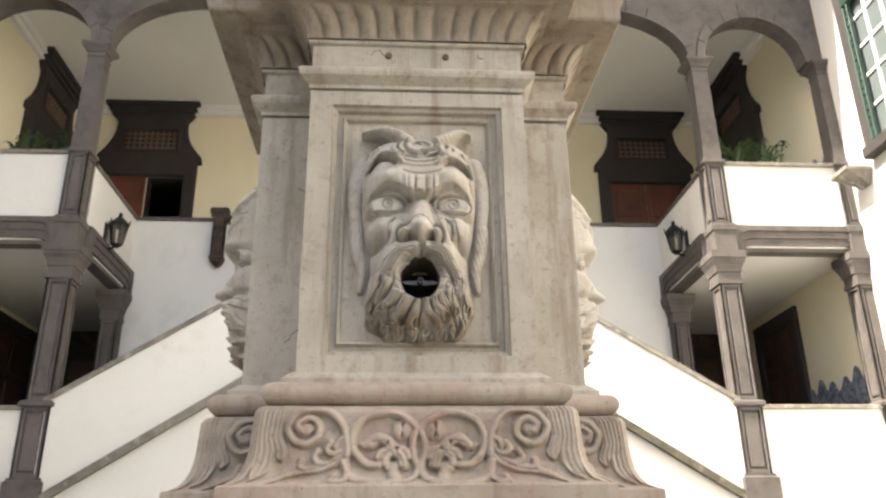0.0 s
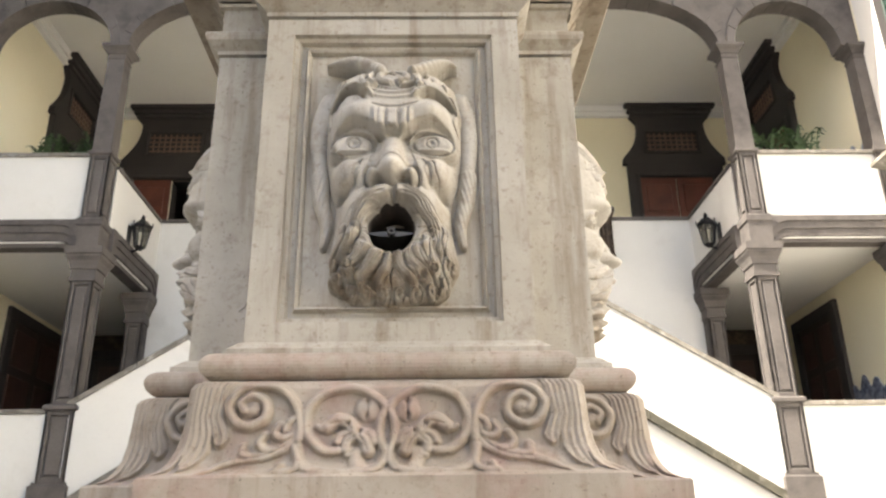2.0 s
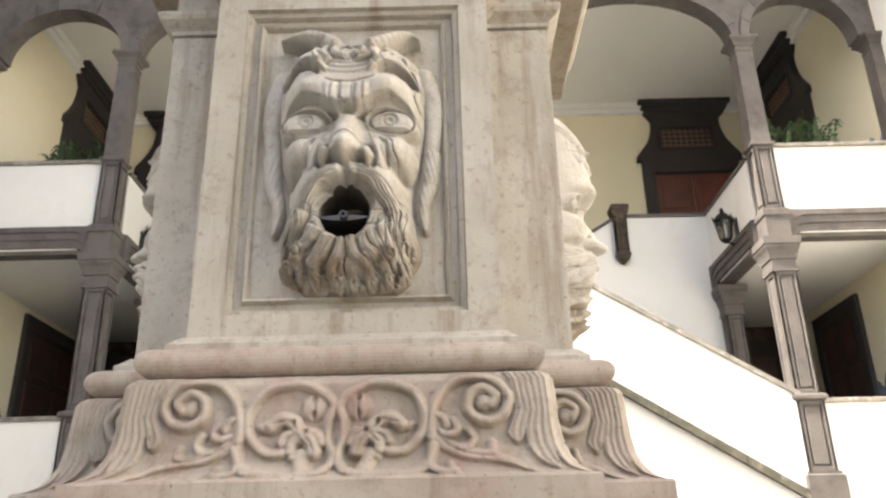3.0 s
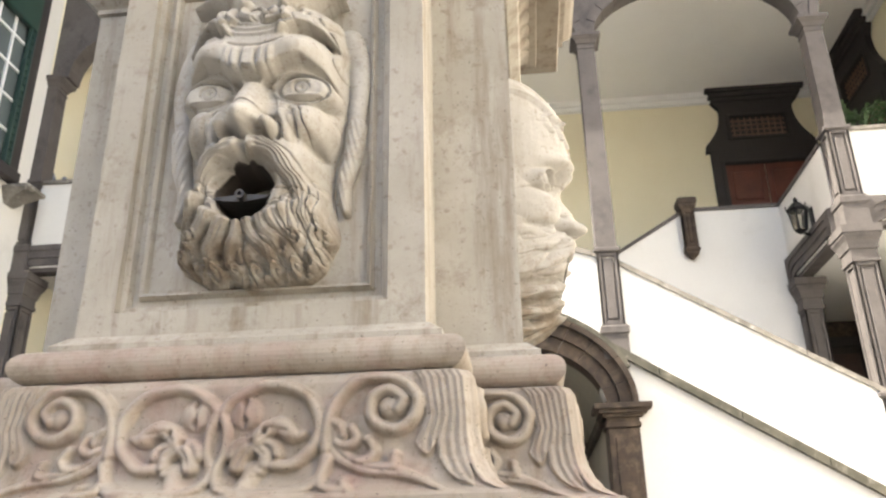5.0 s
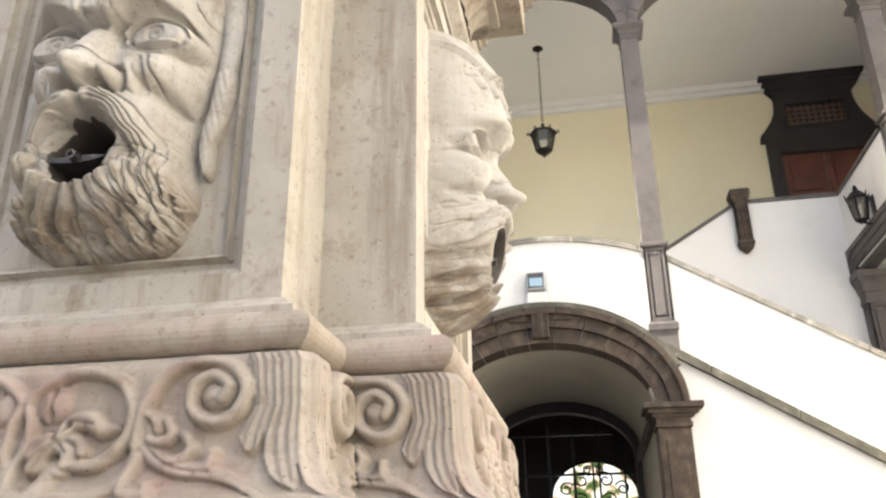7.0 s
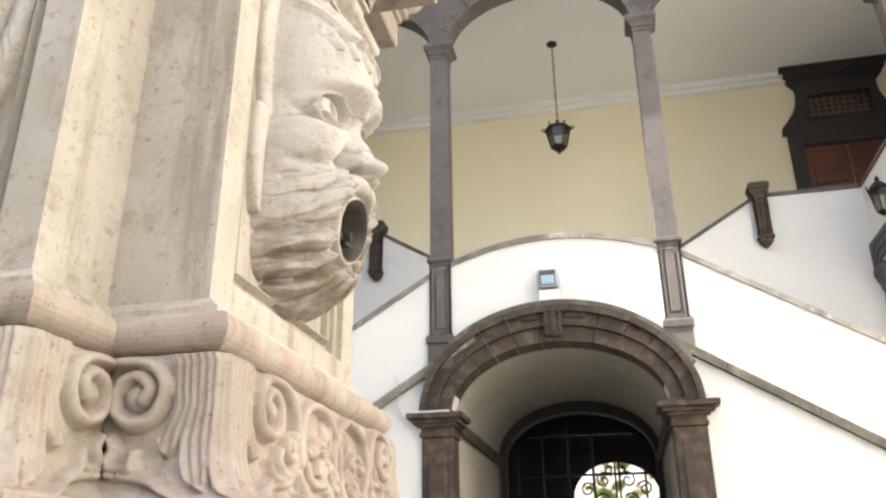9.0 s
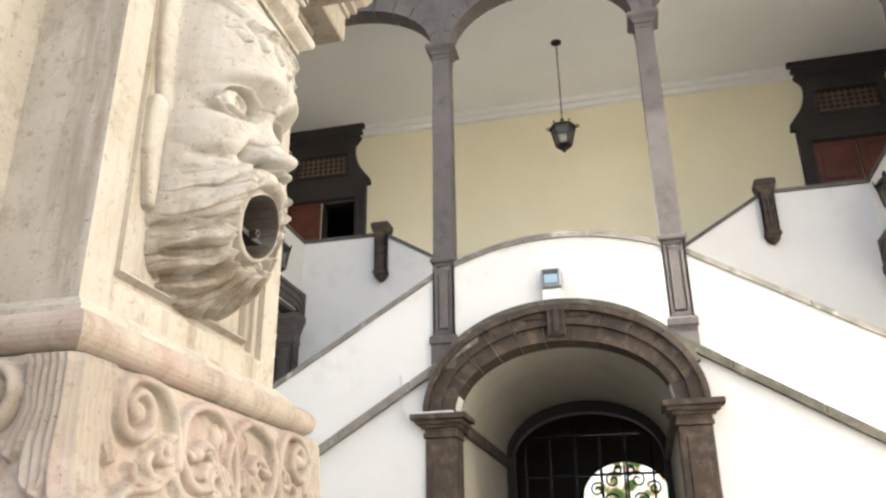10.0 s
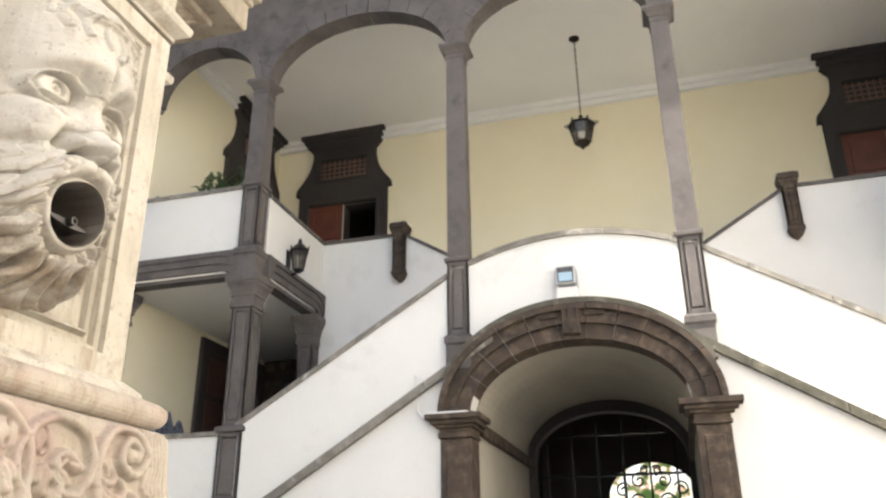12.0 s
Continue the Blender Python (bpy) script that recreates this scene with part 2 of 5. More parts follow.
# gallery floors beside and behind the stair well
bm = boxes((WEST, COLS[0] + 0.14, A + 0.03, C, 5.42, FLOOR), (COLS[3] - 0.14, EAST, A + 0.03, C, 5.42, FLOOR), (COLS[0] + 0.14, COLS[3] - 0.14, B + 0.2, C, 5.42, FLOOR))
tagged(part("floor", bm, CEILING), "plastered slab of the upper gallery", "floor", kind="structure")
bm = boxes((WEST, COLS[0] - 0.3, A + 0.23, C, 1.9, 2.0), (COLS[3] + 0.3, EAST, A + 0.23, C, 1.9, 2.0))
tagged(part("floor_lower", bm, FLAGS), "dark stone floor of the lower gallery", "floor", kind="structure")
# Dark stone colour here stands for the shade deep in the lower gallery.
bm = boxes((WEST, -1.6, C, C + 0.3, 0, FLOOR), (1.8, EAST, C, C + 0.3, 0, FLOOR))
tagged(part("wall_lower_north", bm, BROWNSTONE), "back wall of the lower gallery, dark stone colour as shade", "wall", kind="structure")


# ---- stair ----
def u_range(a, b, n, side):
    return sorted(MID + side * v for v in steps(a, b, n))


bm = strip(bmesh.new(), u_range(-4.62, 4.62, 120, 1), lambda x: min(string_line(x), 4.40), lambda x: cap_line(x) - 0.05, A, A + 0.22)
tagged(part("stair_parapet", bm, PLASTER), "white rendered parapet of the double stair", "parapet", kind="structure")


def laid(name, label, category, x0, x1, n, lo, hi, y0, y1, mat):
    """A run of single stones with open joints along a line."""
    t = thing(name, (0, 0, 0), label, category, kind="structure")
    for a, b in zip(steps(x0, x1, n), steps(x0, x1, n)[1:]):
        part("stone", strip(bmesh.new(), steps(a + 0.004, b - 0.004, 8), lo, hi, y0, y1), mat, t)


laid("stair_coping", "weathered stone coping along the stair parapet", "coping", MID - 4.66, MID + 4.66, 11, lambda x: cap_line(x) - 0.055, lambda x: cap_line(x) + 0.02, A - 0.03, A + 0.25, COPING)
# wall under the flights with the passage opening
bm = bmesh.new()
for x0, x1 in ((-4.62 + MID, -1.29), (1.39, 4.62 + MID)):
    strip(bm, steps(x0, x1, 20), lambda x: 0.0, lambda x: min(string_line(x), 4.40), A + 0.02, A + 0.30)
strip(bm, steps(-1.289, 1.389, 40), passage, lambda x: 4.40, A + 0.02, A + 0.30)
tagged(part("wall_stair", bm, PLASTER), "white rendered wall under the stair", "wall", kind="structure")
for side in (-1, 1):
    x0, x1 = sorted((MID + side * 1.05, MID + side * 4.75))
    laid("stair_string", "tan stone moulding along the stair foot" if side < 0 else "mossy stone moulding along the stair foot", "moulding", x0, x1, 4, lambda x: string_line(x) - 0.06, lambda x: string_line(x) + 0.06, A - 0.07, A + 0.02, COPING if side < 0 else MOSSY)

# wall behind the lower flights, with parapet line stepping down to the landing
def back_line(x):
    u = abs(x - MID)
    return 6.70 if u > 3.10 else max(5.0, 6.70 - 0.60 * (3.10 - u))


bm = strip(bmesh.new(), u_range(-4.68, 4.68, 160, 1), lambda x: passage(x, 1.44, 0.95), back_line, B, B + 0.2)
tagged(part("wall_landing", bm, PLASTER), "white rendered wall and parapet of the upper landing", "wall", kind="structure")
bm = strip(bmesh.new(), u_range(-4.68, 4.68, 160, 1), lambda x: back_line(x), lambda x: back_line(x) + 0.06, B - 0.03, B + 0.23)
tagged(part("landing_coping", bm, BASALT), "grey stone coping of the landing parapet", "coping", kind="structure")
# landing slab and flights
bm = boxes((-1.5, 1.7, A + 0.22, B, 4.25, 4.45))
for side in (-1, 1):
    for i in range(14):
        x = 1.62 + i * 0.225
        z = 4.30 - i * 0.15
        x0, x1 = sorted((MID + side * x, MID + side * (x + 0.235)))
        box(bm, x0, x1, A + 0.22, B, z - 0.3, z)
tagged(part("stair_flights", bm, STEP), "stone steps of the double stair", "stairs", kind="structure")

# ---- upper and lower parapets of the side bays ----
for x0, x1, nm in ((WEST, COLS[0] - 0.14, "west"), (COLS[3] + 0.14, EAST, "east")):
    for z0, z1, lvl in ((FLOOR, 6.77, "upper"), (0.0, 3.03, "lower")):
        bm = boxes((x0, x1, A + 0.03, A + 0.23, z0, z1))
        tagged(part("parapet_%s_%s" % (nm, lvl), bm, PLASTER), "white rendered gallery parapet", "parapet", kind="structure")
        bm = boxes((x0, x1, A - 0.01, A + 0.27, z1, z1 + 0.06), bevel=0.008)
        tagged(part("coping_%s_%s" % (nm, lvl), bm, COPING), "stone coping of the gallery parapet", "coping", kind="structure")
for x0, x1, nm in ((COLS[0] - 0.06, COLS[0] + 0.14, "west"), (COLS[3] - 0.14, COLS[3] + 0.06, "east")):
    bm = boxes((x0, x1, A + 0.30, B, FLOOR, 6.70))
    tagged(part("parapet_return_" + nm, bm, PLASTER), "white rendered parapet along the stair well", "parapet", kind="structure")
    bm = boxes((x0 - 0.03, x1 + 0.03, A + 0.30, B - 0.03, 6.70, 6.76), bevel=0.008)
    tagged(part("coping_return_" + nm, bm, BASALT), "grey stone coping along the stair well", "coping", kind="structure")


# moulded stone band under the galleries, turning down at each column
def band(name, length, at, rz):
    t = thing(name, at, "grey moulded stone beam under the gallery", "beam", kind="structure")
    t.rotation_euler.z = rz
    xs = steps(0, length, 40)

    def drop(x):
        d = min(x, length - x)
        r = 0.30
        return 0.0 if d > r else r - math.sqrt(max(0.0, r * r - (r - d) ** 2))
    for k, (y0, z0, z1) in enumerate(((-0.080, 5.665, 5.745), (-0.055, 5.640, 5.665), (-0.060, 5.555, 5.640), (-0.035, 5.530, 5.555), (-0.040, 5.44, 5.530), (0.02, 5.36, 5.44))):
        bm = strip(bmesh.new(), xs, lambda x: z0 - drop(x), lambda x: z1 - drop(x) * (k > 0), y0, 0.22)
        part("moulding", bm, BASALT, t)
    return t


band("stone_beam", COLS[0] - 0.14 - WEST, (WEST, A + 0.03, 0), 0)
band("stone_beam", EAST - COLS[3] - 0.14, (COLS[3] + 0.14, A + 0.03, 0), 0)
band("stone_beam", B - A - 0.3, (COLS[0] + 0.14, A + 0.3, 0), math.pi / 2)
band("stone_beam", B - A - 0.3, (COLS[3] - 0.14, B, 0), -math.pi / 2)


# ---- columns ----
def panelled(parent, h, z0, z1, mat, name="pedestal"):
    """A square post with a raised frame round a sunk panel on each face."""
    p = part(name, lathe_square(bmesh.new(), ((h - 0.030, z0), (h - 0.030, z1))), mat, parent)
    for k in range(4):
        bm = bmesh.new()
        e = 0.055
        d = 0.032
        box(bm, -h, -h + e, -h, -h + d, z0, z1, 0.006)
        box(bm, h - e, h, -h, -h + d, z0, z1, 0.006)
        box(bm, -h + e, h - e, -h, -h + d, z0, z0 + e, 0.006)
        box(bm, -h + e, h - e, -h, -h + d, z1 - e, z1, 0.006)
        box(bm, -h + e + 0.026, h - e - 0.026, -h + 0.004, -h + d, z0 + e + 0.030, z1 - e - 0.030, 0.010)
        bmesh.ops.rotate(bm, verts=bm.verts[:], cent=(0, 0, 0), matrix=Matrix.Rotation(k * math.pi / 2, 3, "Z"))
        part("panel", bm, mat, p)
    return p


def capital(parent, h, z0, z1, mat, reach=0.09):
    d = z1 - z0
    rows = ((h + 0.012, 0), (h + 0.012, 0.12), (h, 0.13), (h, 0.35), (h + 0.2 * reach, 0.36), (h + 0.25 * reach, 0.45), (h + 0.45 * reach, 0.58), (h + 0.8 * reach, 0.70), (h + 0.82 * reach, 0.76), (h + reach, 0.78), (h + reach, 1.0))
    part("capital", lathe_square(bmesh.new(), [(r, z0 + d * f) for r, f in rows]), mat, parent)


def upper_column(x, ped0, ped1, top, mat=BASALT):
    t = thing("upper_column", (x, A + 0.10, ped0), "grey basalt square column on a panelled pedestal", "column", "arcade columns")
    low = -0.42
    part("plinth", lathe_square(bmesh.new(), ((0.165, low), (0.165, -0.10), (0.185, -0.08), (0.185, 0), (0.165, 0.02), (0.165, 0.03))), mat, t)
    panelled(t, 0.145, 0.03, ped1 - ped0 - 0.06, mat)
    part("moulding", lathe_square(bmesh.new(), ((0.15, ped1 - ped0 - 0.06), (0.175, ped1 - ped0 - 0.04), (0.175, ped1 - ped0), (0.14, ped1 - ped0 + 0.02))), mat, t)
    h0, h1 = ped1 - ped0 + 0.02, 8.44 - ped0
    part("shaft", lathe_square(bmesh.new(), ((0.138, h0), (0.138, h0 + 0.01), (0.128, h1))), mat, t)
    capital(t, 0.128, h1, top - ped0, mat)
    return t


for i, x in enumerate(COLS):
    if i in (1, 2):
        upper_column(x, 4.10, 5.20, 8.68)
    else:
        upper_column(x, 5.74, 6.83, 8.68)


def lower_column(x, y, h=0.19):
    t = thing("lower_column", (x, y, 2.0), "grey basalt panelled column under the gallery", "column", "gallery columns")
    part("plinth", lathe_square(bmesh.new(), ((h + 0.05, -2.0), (h + 0.05, 0.12), (h + 0.02, 0.14), (h + 0.02, 0.17))), BASALT, t)
    panelled(t, h - 0.01, 0.17, 1.06, BASALT)
    part("moulding", lathe_square(bmesh.new(), ((h, 1.06), (h + 0.03, 1.08), (h + 0.03, 1.12), (h, 1.15))), BASALT, t)
    panelled(t, h - 0.03, 1.15, 2.84, BASALT, "shaft")
    capital(t, h - 0.02, 2.84, 3.33, BASALT, 0.09)
    return t


for x in (COLS[0], COLS[3]):
    lower_column(x, A + 0.16)
    lower_column(x, B - 0.12, 0.17)
for x in (WEST + 0.05, EAST - 0.05):
    t = upper_column(x, 5.74, 6.83, 8.68)
    lower_column(x, A + 0.16)

# ---- arcade wall with stone arches ----
XS = [WEST + 0.18, *COLS, EAST - 0.18]
arcade = thing("wall_arcade", (0, 0, 0), "grey stone arcade wall above the columns", "wall", kind="structure")
bm = bmesh.new()
spans = []
for a, b in zip(XS, XS[1:]):
    lo, hi = a + 0.13, b - 0.13
    spans.append(((lo + hi) / 2, (hi - lo) / 2))
edges = [WEST] + [v for c, h in spans for v in (c - h, c + h)] + [EAST]
for i in range(0, len(edges), 2):
    box(bm, edges[i], edges[i + 1], A + 0.02, A + 0.30, 8.68, 10.95)
for c, h in spans:
    rise = 0.86 if h < 1.2 else 0.95
    strip(bm, [c - h * math.cos(v) for v in steps(0, math.pi, 40)], lambda x: 8.68 + (rise + 0.01) * math.sqrt(max(0.0, 1 - ((x - c) / h) ** 2)), lambda x: 10.95, A + 0.02, A + 0.30)
part("spandrel", bm, BASALT, arcade)
for c, h in spans:
    rise = 0.86 if h < 1.2 else 0.95
    n = 9 if h < 1.2 else 13
    for k in range(n):
        t0, t1 = math.pi * k / n + 0.006, math.pi * (k + 1) / n - 0.006
        part("voussoir", ring_piece(bmesh.new(), c, 8.68, (h - 0.005, rise - 0.005), (h + 0.125, rise + 0.27), t0, t1, A - 0.02, A + 0.31), BASALT, arcade)

# ---- passage arch ----
arch = thing("passage_arch", (0, 0, 0), "dark weathered stone arch over the passage", "arch", kind="structure")
for k in range(13):
    t0, t1 = math.pi * k / 13 + 0.0026, math.pi * (k + 1) / 13 - 0.0026
    part("voussoir", ring_piece(bmesh.new(), 0.05, 3.10, (1.34, 0.85), (1.50, 1.04), t0, t1, A - 0.02, A + 0.35), BROWNSTONE, arch)
    part("voussoir", ring_piece(bmesh.new(), 0.05, 3.10, (1.505, 1.045), (1.555, 1.095), t0, t1, A - 0.075, A + 0.1), BROWNSTONE, arch)
    part("voussoir", ring_piece(bmesh.new(), 0.05, 3.10, (1.558, 1.098), (1.655, 1.215), t0, t1, A - 0.055, A + 0.1), BROWNSTONE, arch)
    part("voussoir", ring_piece(bmesh.new(), 0.05, 3.10, (1.657, 1.217), (1.73, 1.29), t0, t1, A - 0.13, A + 0.1), BROWNSTONE, arch)
part("keystone", boxes((-0.06, 0.16, A - 0.105, A + 0.1, 4.00, 4.385), (-0.06, -0.025, A - 0.13, A - 0.10, 4.00, 4.385), (0.125, 0.16, A - 0.13, A - 0.10, 4.00, 4.385), (0.015, 0.085, A - 0.135, A - 0.10, 4.03, 4.36), bevel=0.012), BROWNSTONE, arch)
for side in (-1, 1):
    x0, x1 = sorted((0.05 + side * 0.16, 0.05 + side * 0.42))
    part("panel", boxes((x0, x1, A - 0.085, A - 0.05, 4.24 - 0.015, 4.30), bevel=0.01), BROWNSTONE, arch)
part("hood", ring_piece(bmesh.new(), 0.05, 3.10, (1.73, 1.295), (1.78, 1.365), 0.35, math.pi - 0.35, A - 0.13, A + 0.1, 40), MOSSY, arch)
for side in (-1, 1):
    x = 0.05 + side * 1.52
    pier = thing("arch_pier", (x, A + 0.1, 0), "dark stone pier with a moulded capital", "pier", "arch piers")
    part("shaft", boxes((-0.195, 0.195, -0.13, 0.30, 0, 2.82), (-0.115, 0.115, -0.15, 0.1, 0.3, 2.70), bevel=0.012), BROWNSTONE, pier)
    bm = bmesh.new()
    for h, z0, z1 in ((0.215, 2.82, 2.88), (0.25, 2.94, 2.98), (0.30, 2.98, 3.03), (0.355, 3.03, 3.10)):
        box(bm, -h, h, -0.15 - (h - 0.195), 0.3, z0, z1, 0.008)
    box(bm, -0.20, 0.20, -0.14, 0.3, 2.88, 2.94)
    part("capital", bm, BROWNSTONE, pier)

# passage vault
bm = bmesh.new()
vx = [-1.29, *[0.05 - 1.34 * math.cos(t) for t in steps(0.02, math.pi - 0.02, 30)], 1.39]
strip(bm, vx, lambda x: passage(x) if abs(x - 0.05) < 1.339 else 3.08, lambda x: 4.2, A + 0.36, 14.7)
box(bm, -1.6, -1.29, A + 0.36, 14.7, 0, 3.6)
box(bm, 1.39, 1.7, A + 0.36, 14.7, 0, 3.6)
tagged(part("passage_vault", bm, VAULT), "barrel vault of the passage, cream plaster darkened as shade", "vault", kind="structure")


# ---- doors with shaped stone surrounds ----
def gallery_door(at, rz, floor, ajar=False):
    t = thing("gallery_door", (*at, floor), "wooden double door in a shaped dark stone surround", "door", "gallery doors")
    t.rotation_euler.z = rz
    D = -0.12

    def half(z):
        if z < 3.35:
            return 1.03
        if z < 3.50:
            return 1.12
        if z < 4.35:
            f = (z - 3.5) / 0.85
            return 0.74 + 0.36 * (1 - math.sin(f * math.pi / 2)) ** 1.3
        return 0.74 + 0.12 * ((z - 4.35) / 0.15)
    bm = bmesh.new()

    def slab(z0, z1, inner, n):
        zs = steps(z0, z1, n)
        for s in (-1, 1):
            rows = [[bm.verts.new((s * w, y, z)) for w, y in ((inner, D), (half(z), D), (half(z), 0), (inner, 0))] for z in zs]
            for a, b in zip(rows, rows[1:]):
                for i in range(4):
                    bm.faces.new((a[i], a[(i + 1) % 4], b[(i + 1) % 4], b[i]))
            bm.faces.new(rows[0])
            bm.faces.new(rows[-1][::-1])
    slab(0.0, 3.05, 0.79, 2)
    slab(3.05, 3.349, 0.0, 1)
    slab(3.351, 3.5, 0.0, 1)
    slab(3.501, 3.66, 0.0, 4)
    slab(3.66, 4.14, 0.56, 12)
    slab(4.14, 4.5, 0.0, 8)
    part("surround", bm, DARKSTONE, t)
    part("hood", boxes((-0.88, 0.88, D - 0.06, 0, 4.50, 4.58), (-0.93, 0.93, D - 0.12, 0, 4.58, 4.68), (-1.0, 1.0, D - 0.18, 0, 4.68, 4.80), bevel=0.012), DARKSTONE, t)
    part("transom_frame", boxes((-0.64, -0.56, D - 0.03, D + 0.01, 3.60, 4.20), (0.56, 0.64, D - 0.03, D + 0.01, 3.60, 4.20), (-0.56, 0.56, D - 0.03, D + 0.01, 4.14, 4.20), (-0.56, 0.56, D - 0.03, D + 0.01, 3.60, 3.66), bevel=0.012), DARKSTONE, t)
    part("door_frame", boxes((-0.87, -0.80, D - 0.025, D + 0.01, 0.0, 3.12), (0.80, 0.87, D - 0.025, D + 0.01, 0.0, 3.12), (-0.80, 0.80, D - 0.025, D + 0.01, 3.06, 3.12), bevel=0.010), DARKSTONE, t)
    g = part("transom_window", boxes((-0.56, 0.56, -0.03, -0.02, 3.66, 4.14)), DARKSTONE, t)
    for i in range(9):
        x = -0.48 + i * 0.12
        part("bar", boxes((x - 0.012, x + 0.012, -0.07, -0.045, 3.66, 4.14)), BARWOOD, g)
    for i in range(4):
        z = 3.74 + i * 0.11
        part("bar", boxes((-0.56, 0.56, -0.065, -0.04, z - 0.012, z + 0.012)), BARWOOD, g)
    for s in (-1, 1):
        if ajar and s > 0:
            continue
        bm = boxes((min(0.01 * s, 0.79 * s), max(0.01 * s, 0.79 * s), -0.05, -0.01, 0, 3.05))
        leaf = part("leaf", bm, WOOD, t)
        for z0, z1 in ((0.2, 1.1), (1.25, 2.1), (2.25, 2.9)):
            x0, x1 = sorted((0.12 * s, 0.68 * s))
            part("panel", boxes((x0, x1, -0.075, -0.05, z0, z1), bevel=0.02), WOOD, leaf)
    return t


gallery_door((-5.29, C), 0, FLOOR, True)
gallery_door((5.50, C), 0, FLOOR)
gallery_door((EAST, 14.0), -math.pi / 2, FLOOR)
gallery_door((WEST, 14.4), math.pi / 2, FLOOR)

# ---- fountain pedestal, on a cross-shaped plan ----
PX, PY = 0.0435, 1.775
W, R = 0.222, 0.338


def cross(d):
    a, b = W + d, R + d
    return [(-a, -b), (a, -b), (a, -a), (b, -a), (b, a), (a, a), (a, b), (-a, b), (-a, a), (-b, a), (-b, -a), (-a, -a)]


def loft(profile, skip_ends=False):
    bm = bmesh.new()
    rings = [[bm.verts.new((x, y, z)) for x, y in cross(d)] for d, z in profile]
    for a, b in zip(rings, rings[1:]):
        for i in range(12):
            if not (skip_ends and i in (0, 3, 6, 9)):
                bm.faces.new((a[i], a[(i + 1) % 12], b[(i + 1) % 12], b[i]))
    bm.faces.new(rings[0][::-1])
    bm.faces.new(rings[-1])
    return bm


def smooth(a, b, v):
    t = np.clip((v - a) / (b - a), 0, 1)
    return t * t * (3 - 2 * t)


def hill(X, Z, cx, cz, sx, sz, turn=0.0):
    c, s = math.cos(turn), math.sin(turn)
    u, v = (X - cx) * c + (Z - cz) * s, -(X - cx) * s + (Z - cz) * c
    return np.exp(-(u / sx) ** 2 - (v / sz) ** 2)


def line(X, Z, pts):
    """Distance to a line through points, and how far along it (0 to 1)."""
    best, along = np.full(X.shape, 9.0), np.zeros(X.shape)
    n = len(pts) - 1
    for i, ((ax, az), (bx, bz)) in enumerate(zip(pts, pts[1:])):
        dx, dz = bx - ax, bz - az
        t = np.clip(((X - ax) * dx + (Z - az) * dz) / (dx * dx + dz * dz), 0, 1)
        d = np.hypot(X - ax - t * dx, Z - az - t * dz)
        along = np.where(d < best, (i + t) / n, along)
        best = np.minimum(d, best)
    return best, along


def arc(cx, cz, rx, rz, a0, a1, n=14):
    return [(cx + rx * math.cos(radians(a)), cz + rz * math.sin(radians(a))) for a in steps(a0, a1, n)]


def spiral(cx, cz, r0, r1, a0, a1, n=24):
    return [(cx + r * math.cos(radians(a)), cz + r * math.sin(radians(a))) for r, a in zip(steps(r0, r1, n), steps(a0, a1, n))]


RNG = np.random.RandomState(7)
LATTICE = RNG.rand(64, 64)


def wobble(X, Z, size, seed=0):
    """Smooth value noise from -1 to 1."""
    u, v = X / size + 11.3 * seed + 100, Z / size + 5.7 * seed + 100
    i, j = np.floor(u).astype(int), np.floor(v).astype(int)
    f, g = u - i, v - j
    f, g = f * f * (3 - 2 * f), g * g * (3 - 2 * g)
    at = lambda a, b: LATTICE[a % 64, b % 64]
    return 2 * ((at(i, j) * (1 - f) + at(i + 1, j) * f) * (1 - g) + (at(i, j + 1) * (1 - f) + at(i + 1, j + 1) * f) * g) - 1


def grid_mesh(name, P, keep=None, second=None):
    """A mesh from an array of places, rows by columns by three."""
    nv, nu = P.shape[:2]
    ids = np.arange(nu * nv).reshape(nv, nu)
    q = np.stack([ids[:-1, :-1], ids[:-1, 1:], ids[1:, 1:], ids[1:, :-1]], -1)
    if keep is not None:
        shown = keep[:-1, :-1] | keep[:-1, 1:] | keep[1:, 1:] | keep[1:, :-1]
        q = q[shown]
    q = q.reshape(-1, 4)
    used = np.unique(q)
    back = np.full(nu * nv, -1)
    back[used] = np.arange(len(used))
    me = bpy.data.meshes.new(name)
    me.from_pydata(P.reshape(-1, 3)[used].tolist(), [], back[q].tolist())
    if second is not None:
        me.polygons.foreach_set("material_index", second[:-1, :-1][shown].astype(np.int32))
    me.shade_smooth()
    return me


def smax(a, b, k):
    """Larger of two heights, with a soft seam of width k."""
    return 0.5 * (a + b + np.sqrt((a - b) ** 2 + k * k)) - 0.5 * k


def mound(h, X, Z, cx, cz, rx, rz, low, top, k=0.006, turn=0.0):
    """Lays a rounded swelling into h."""
    c, s = math.cos(turn), math.sin(turn)
    u, v = ((X - cx) * c + (Z - cz) * s) / rx, (-(X - cx) * s + (Z - cz) * c) / rz
    e = u * u + v * v
    return np.where(e < 1.6, smax(h, low + (top - low) * np.sqrt(np.clip(1 - e, 0, 1)) - 0.03 * np.clip(e - 1, 0, 1), k), h)


def swell(h, X, Z, cx, cz, rx, rz, rise, turn=0.0):
    """Adds a rounded swelling that follows the form below it."""
    c, s = math.cos(turn), math.sin(turn)
    u, v = ((X - cx) * c + (Z - cz) * s) / rx, (-(X - cx) * s + (Z - cz) * c) / rz
    return h + rise * np.clip(1 - u * u - v * v, 0, 1) ** 0.75


def groove(h, X, Z, pts, w, deep):
    d, t = line(X, Z, pts)
    return h - deep * np.exp(-(d / w) ** 2) * smooth(0.0, 0.08, t) * smooth(1.0, 0.85, t)


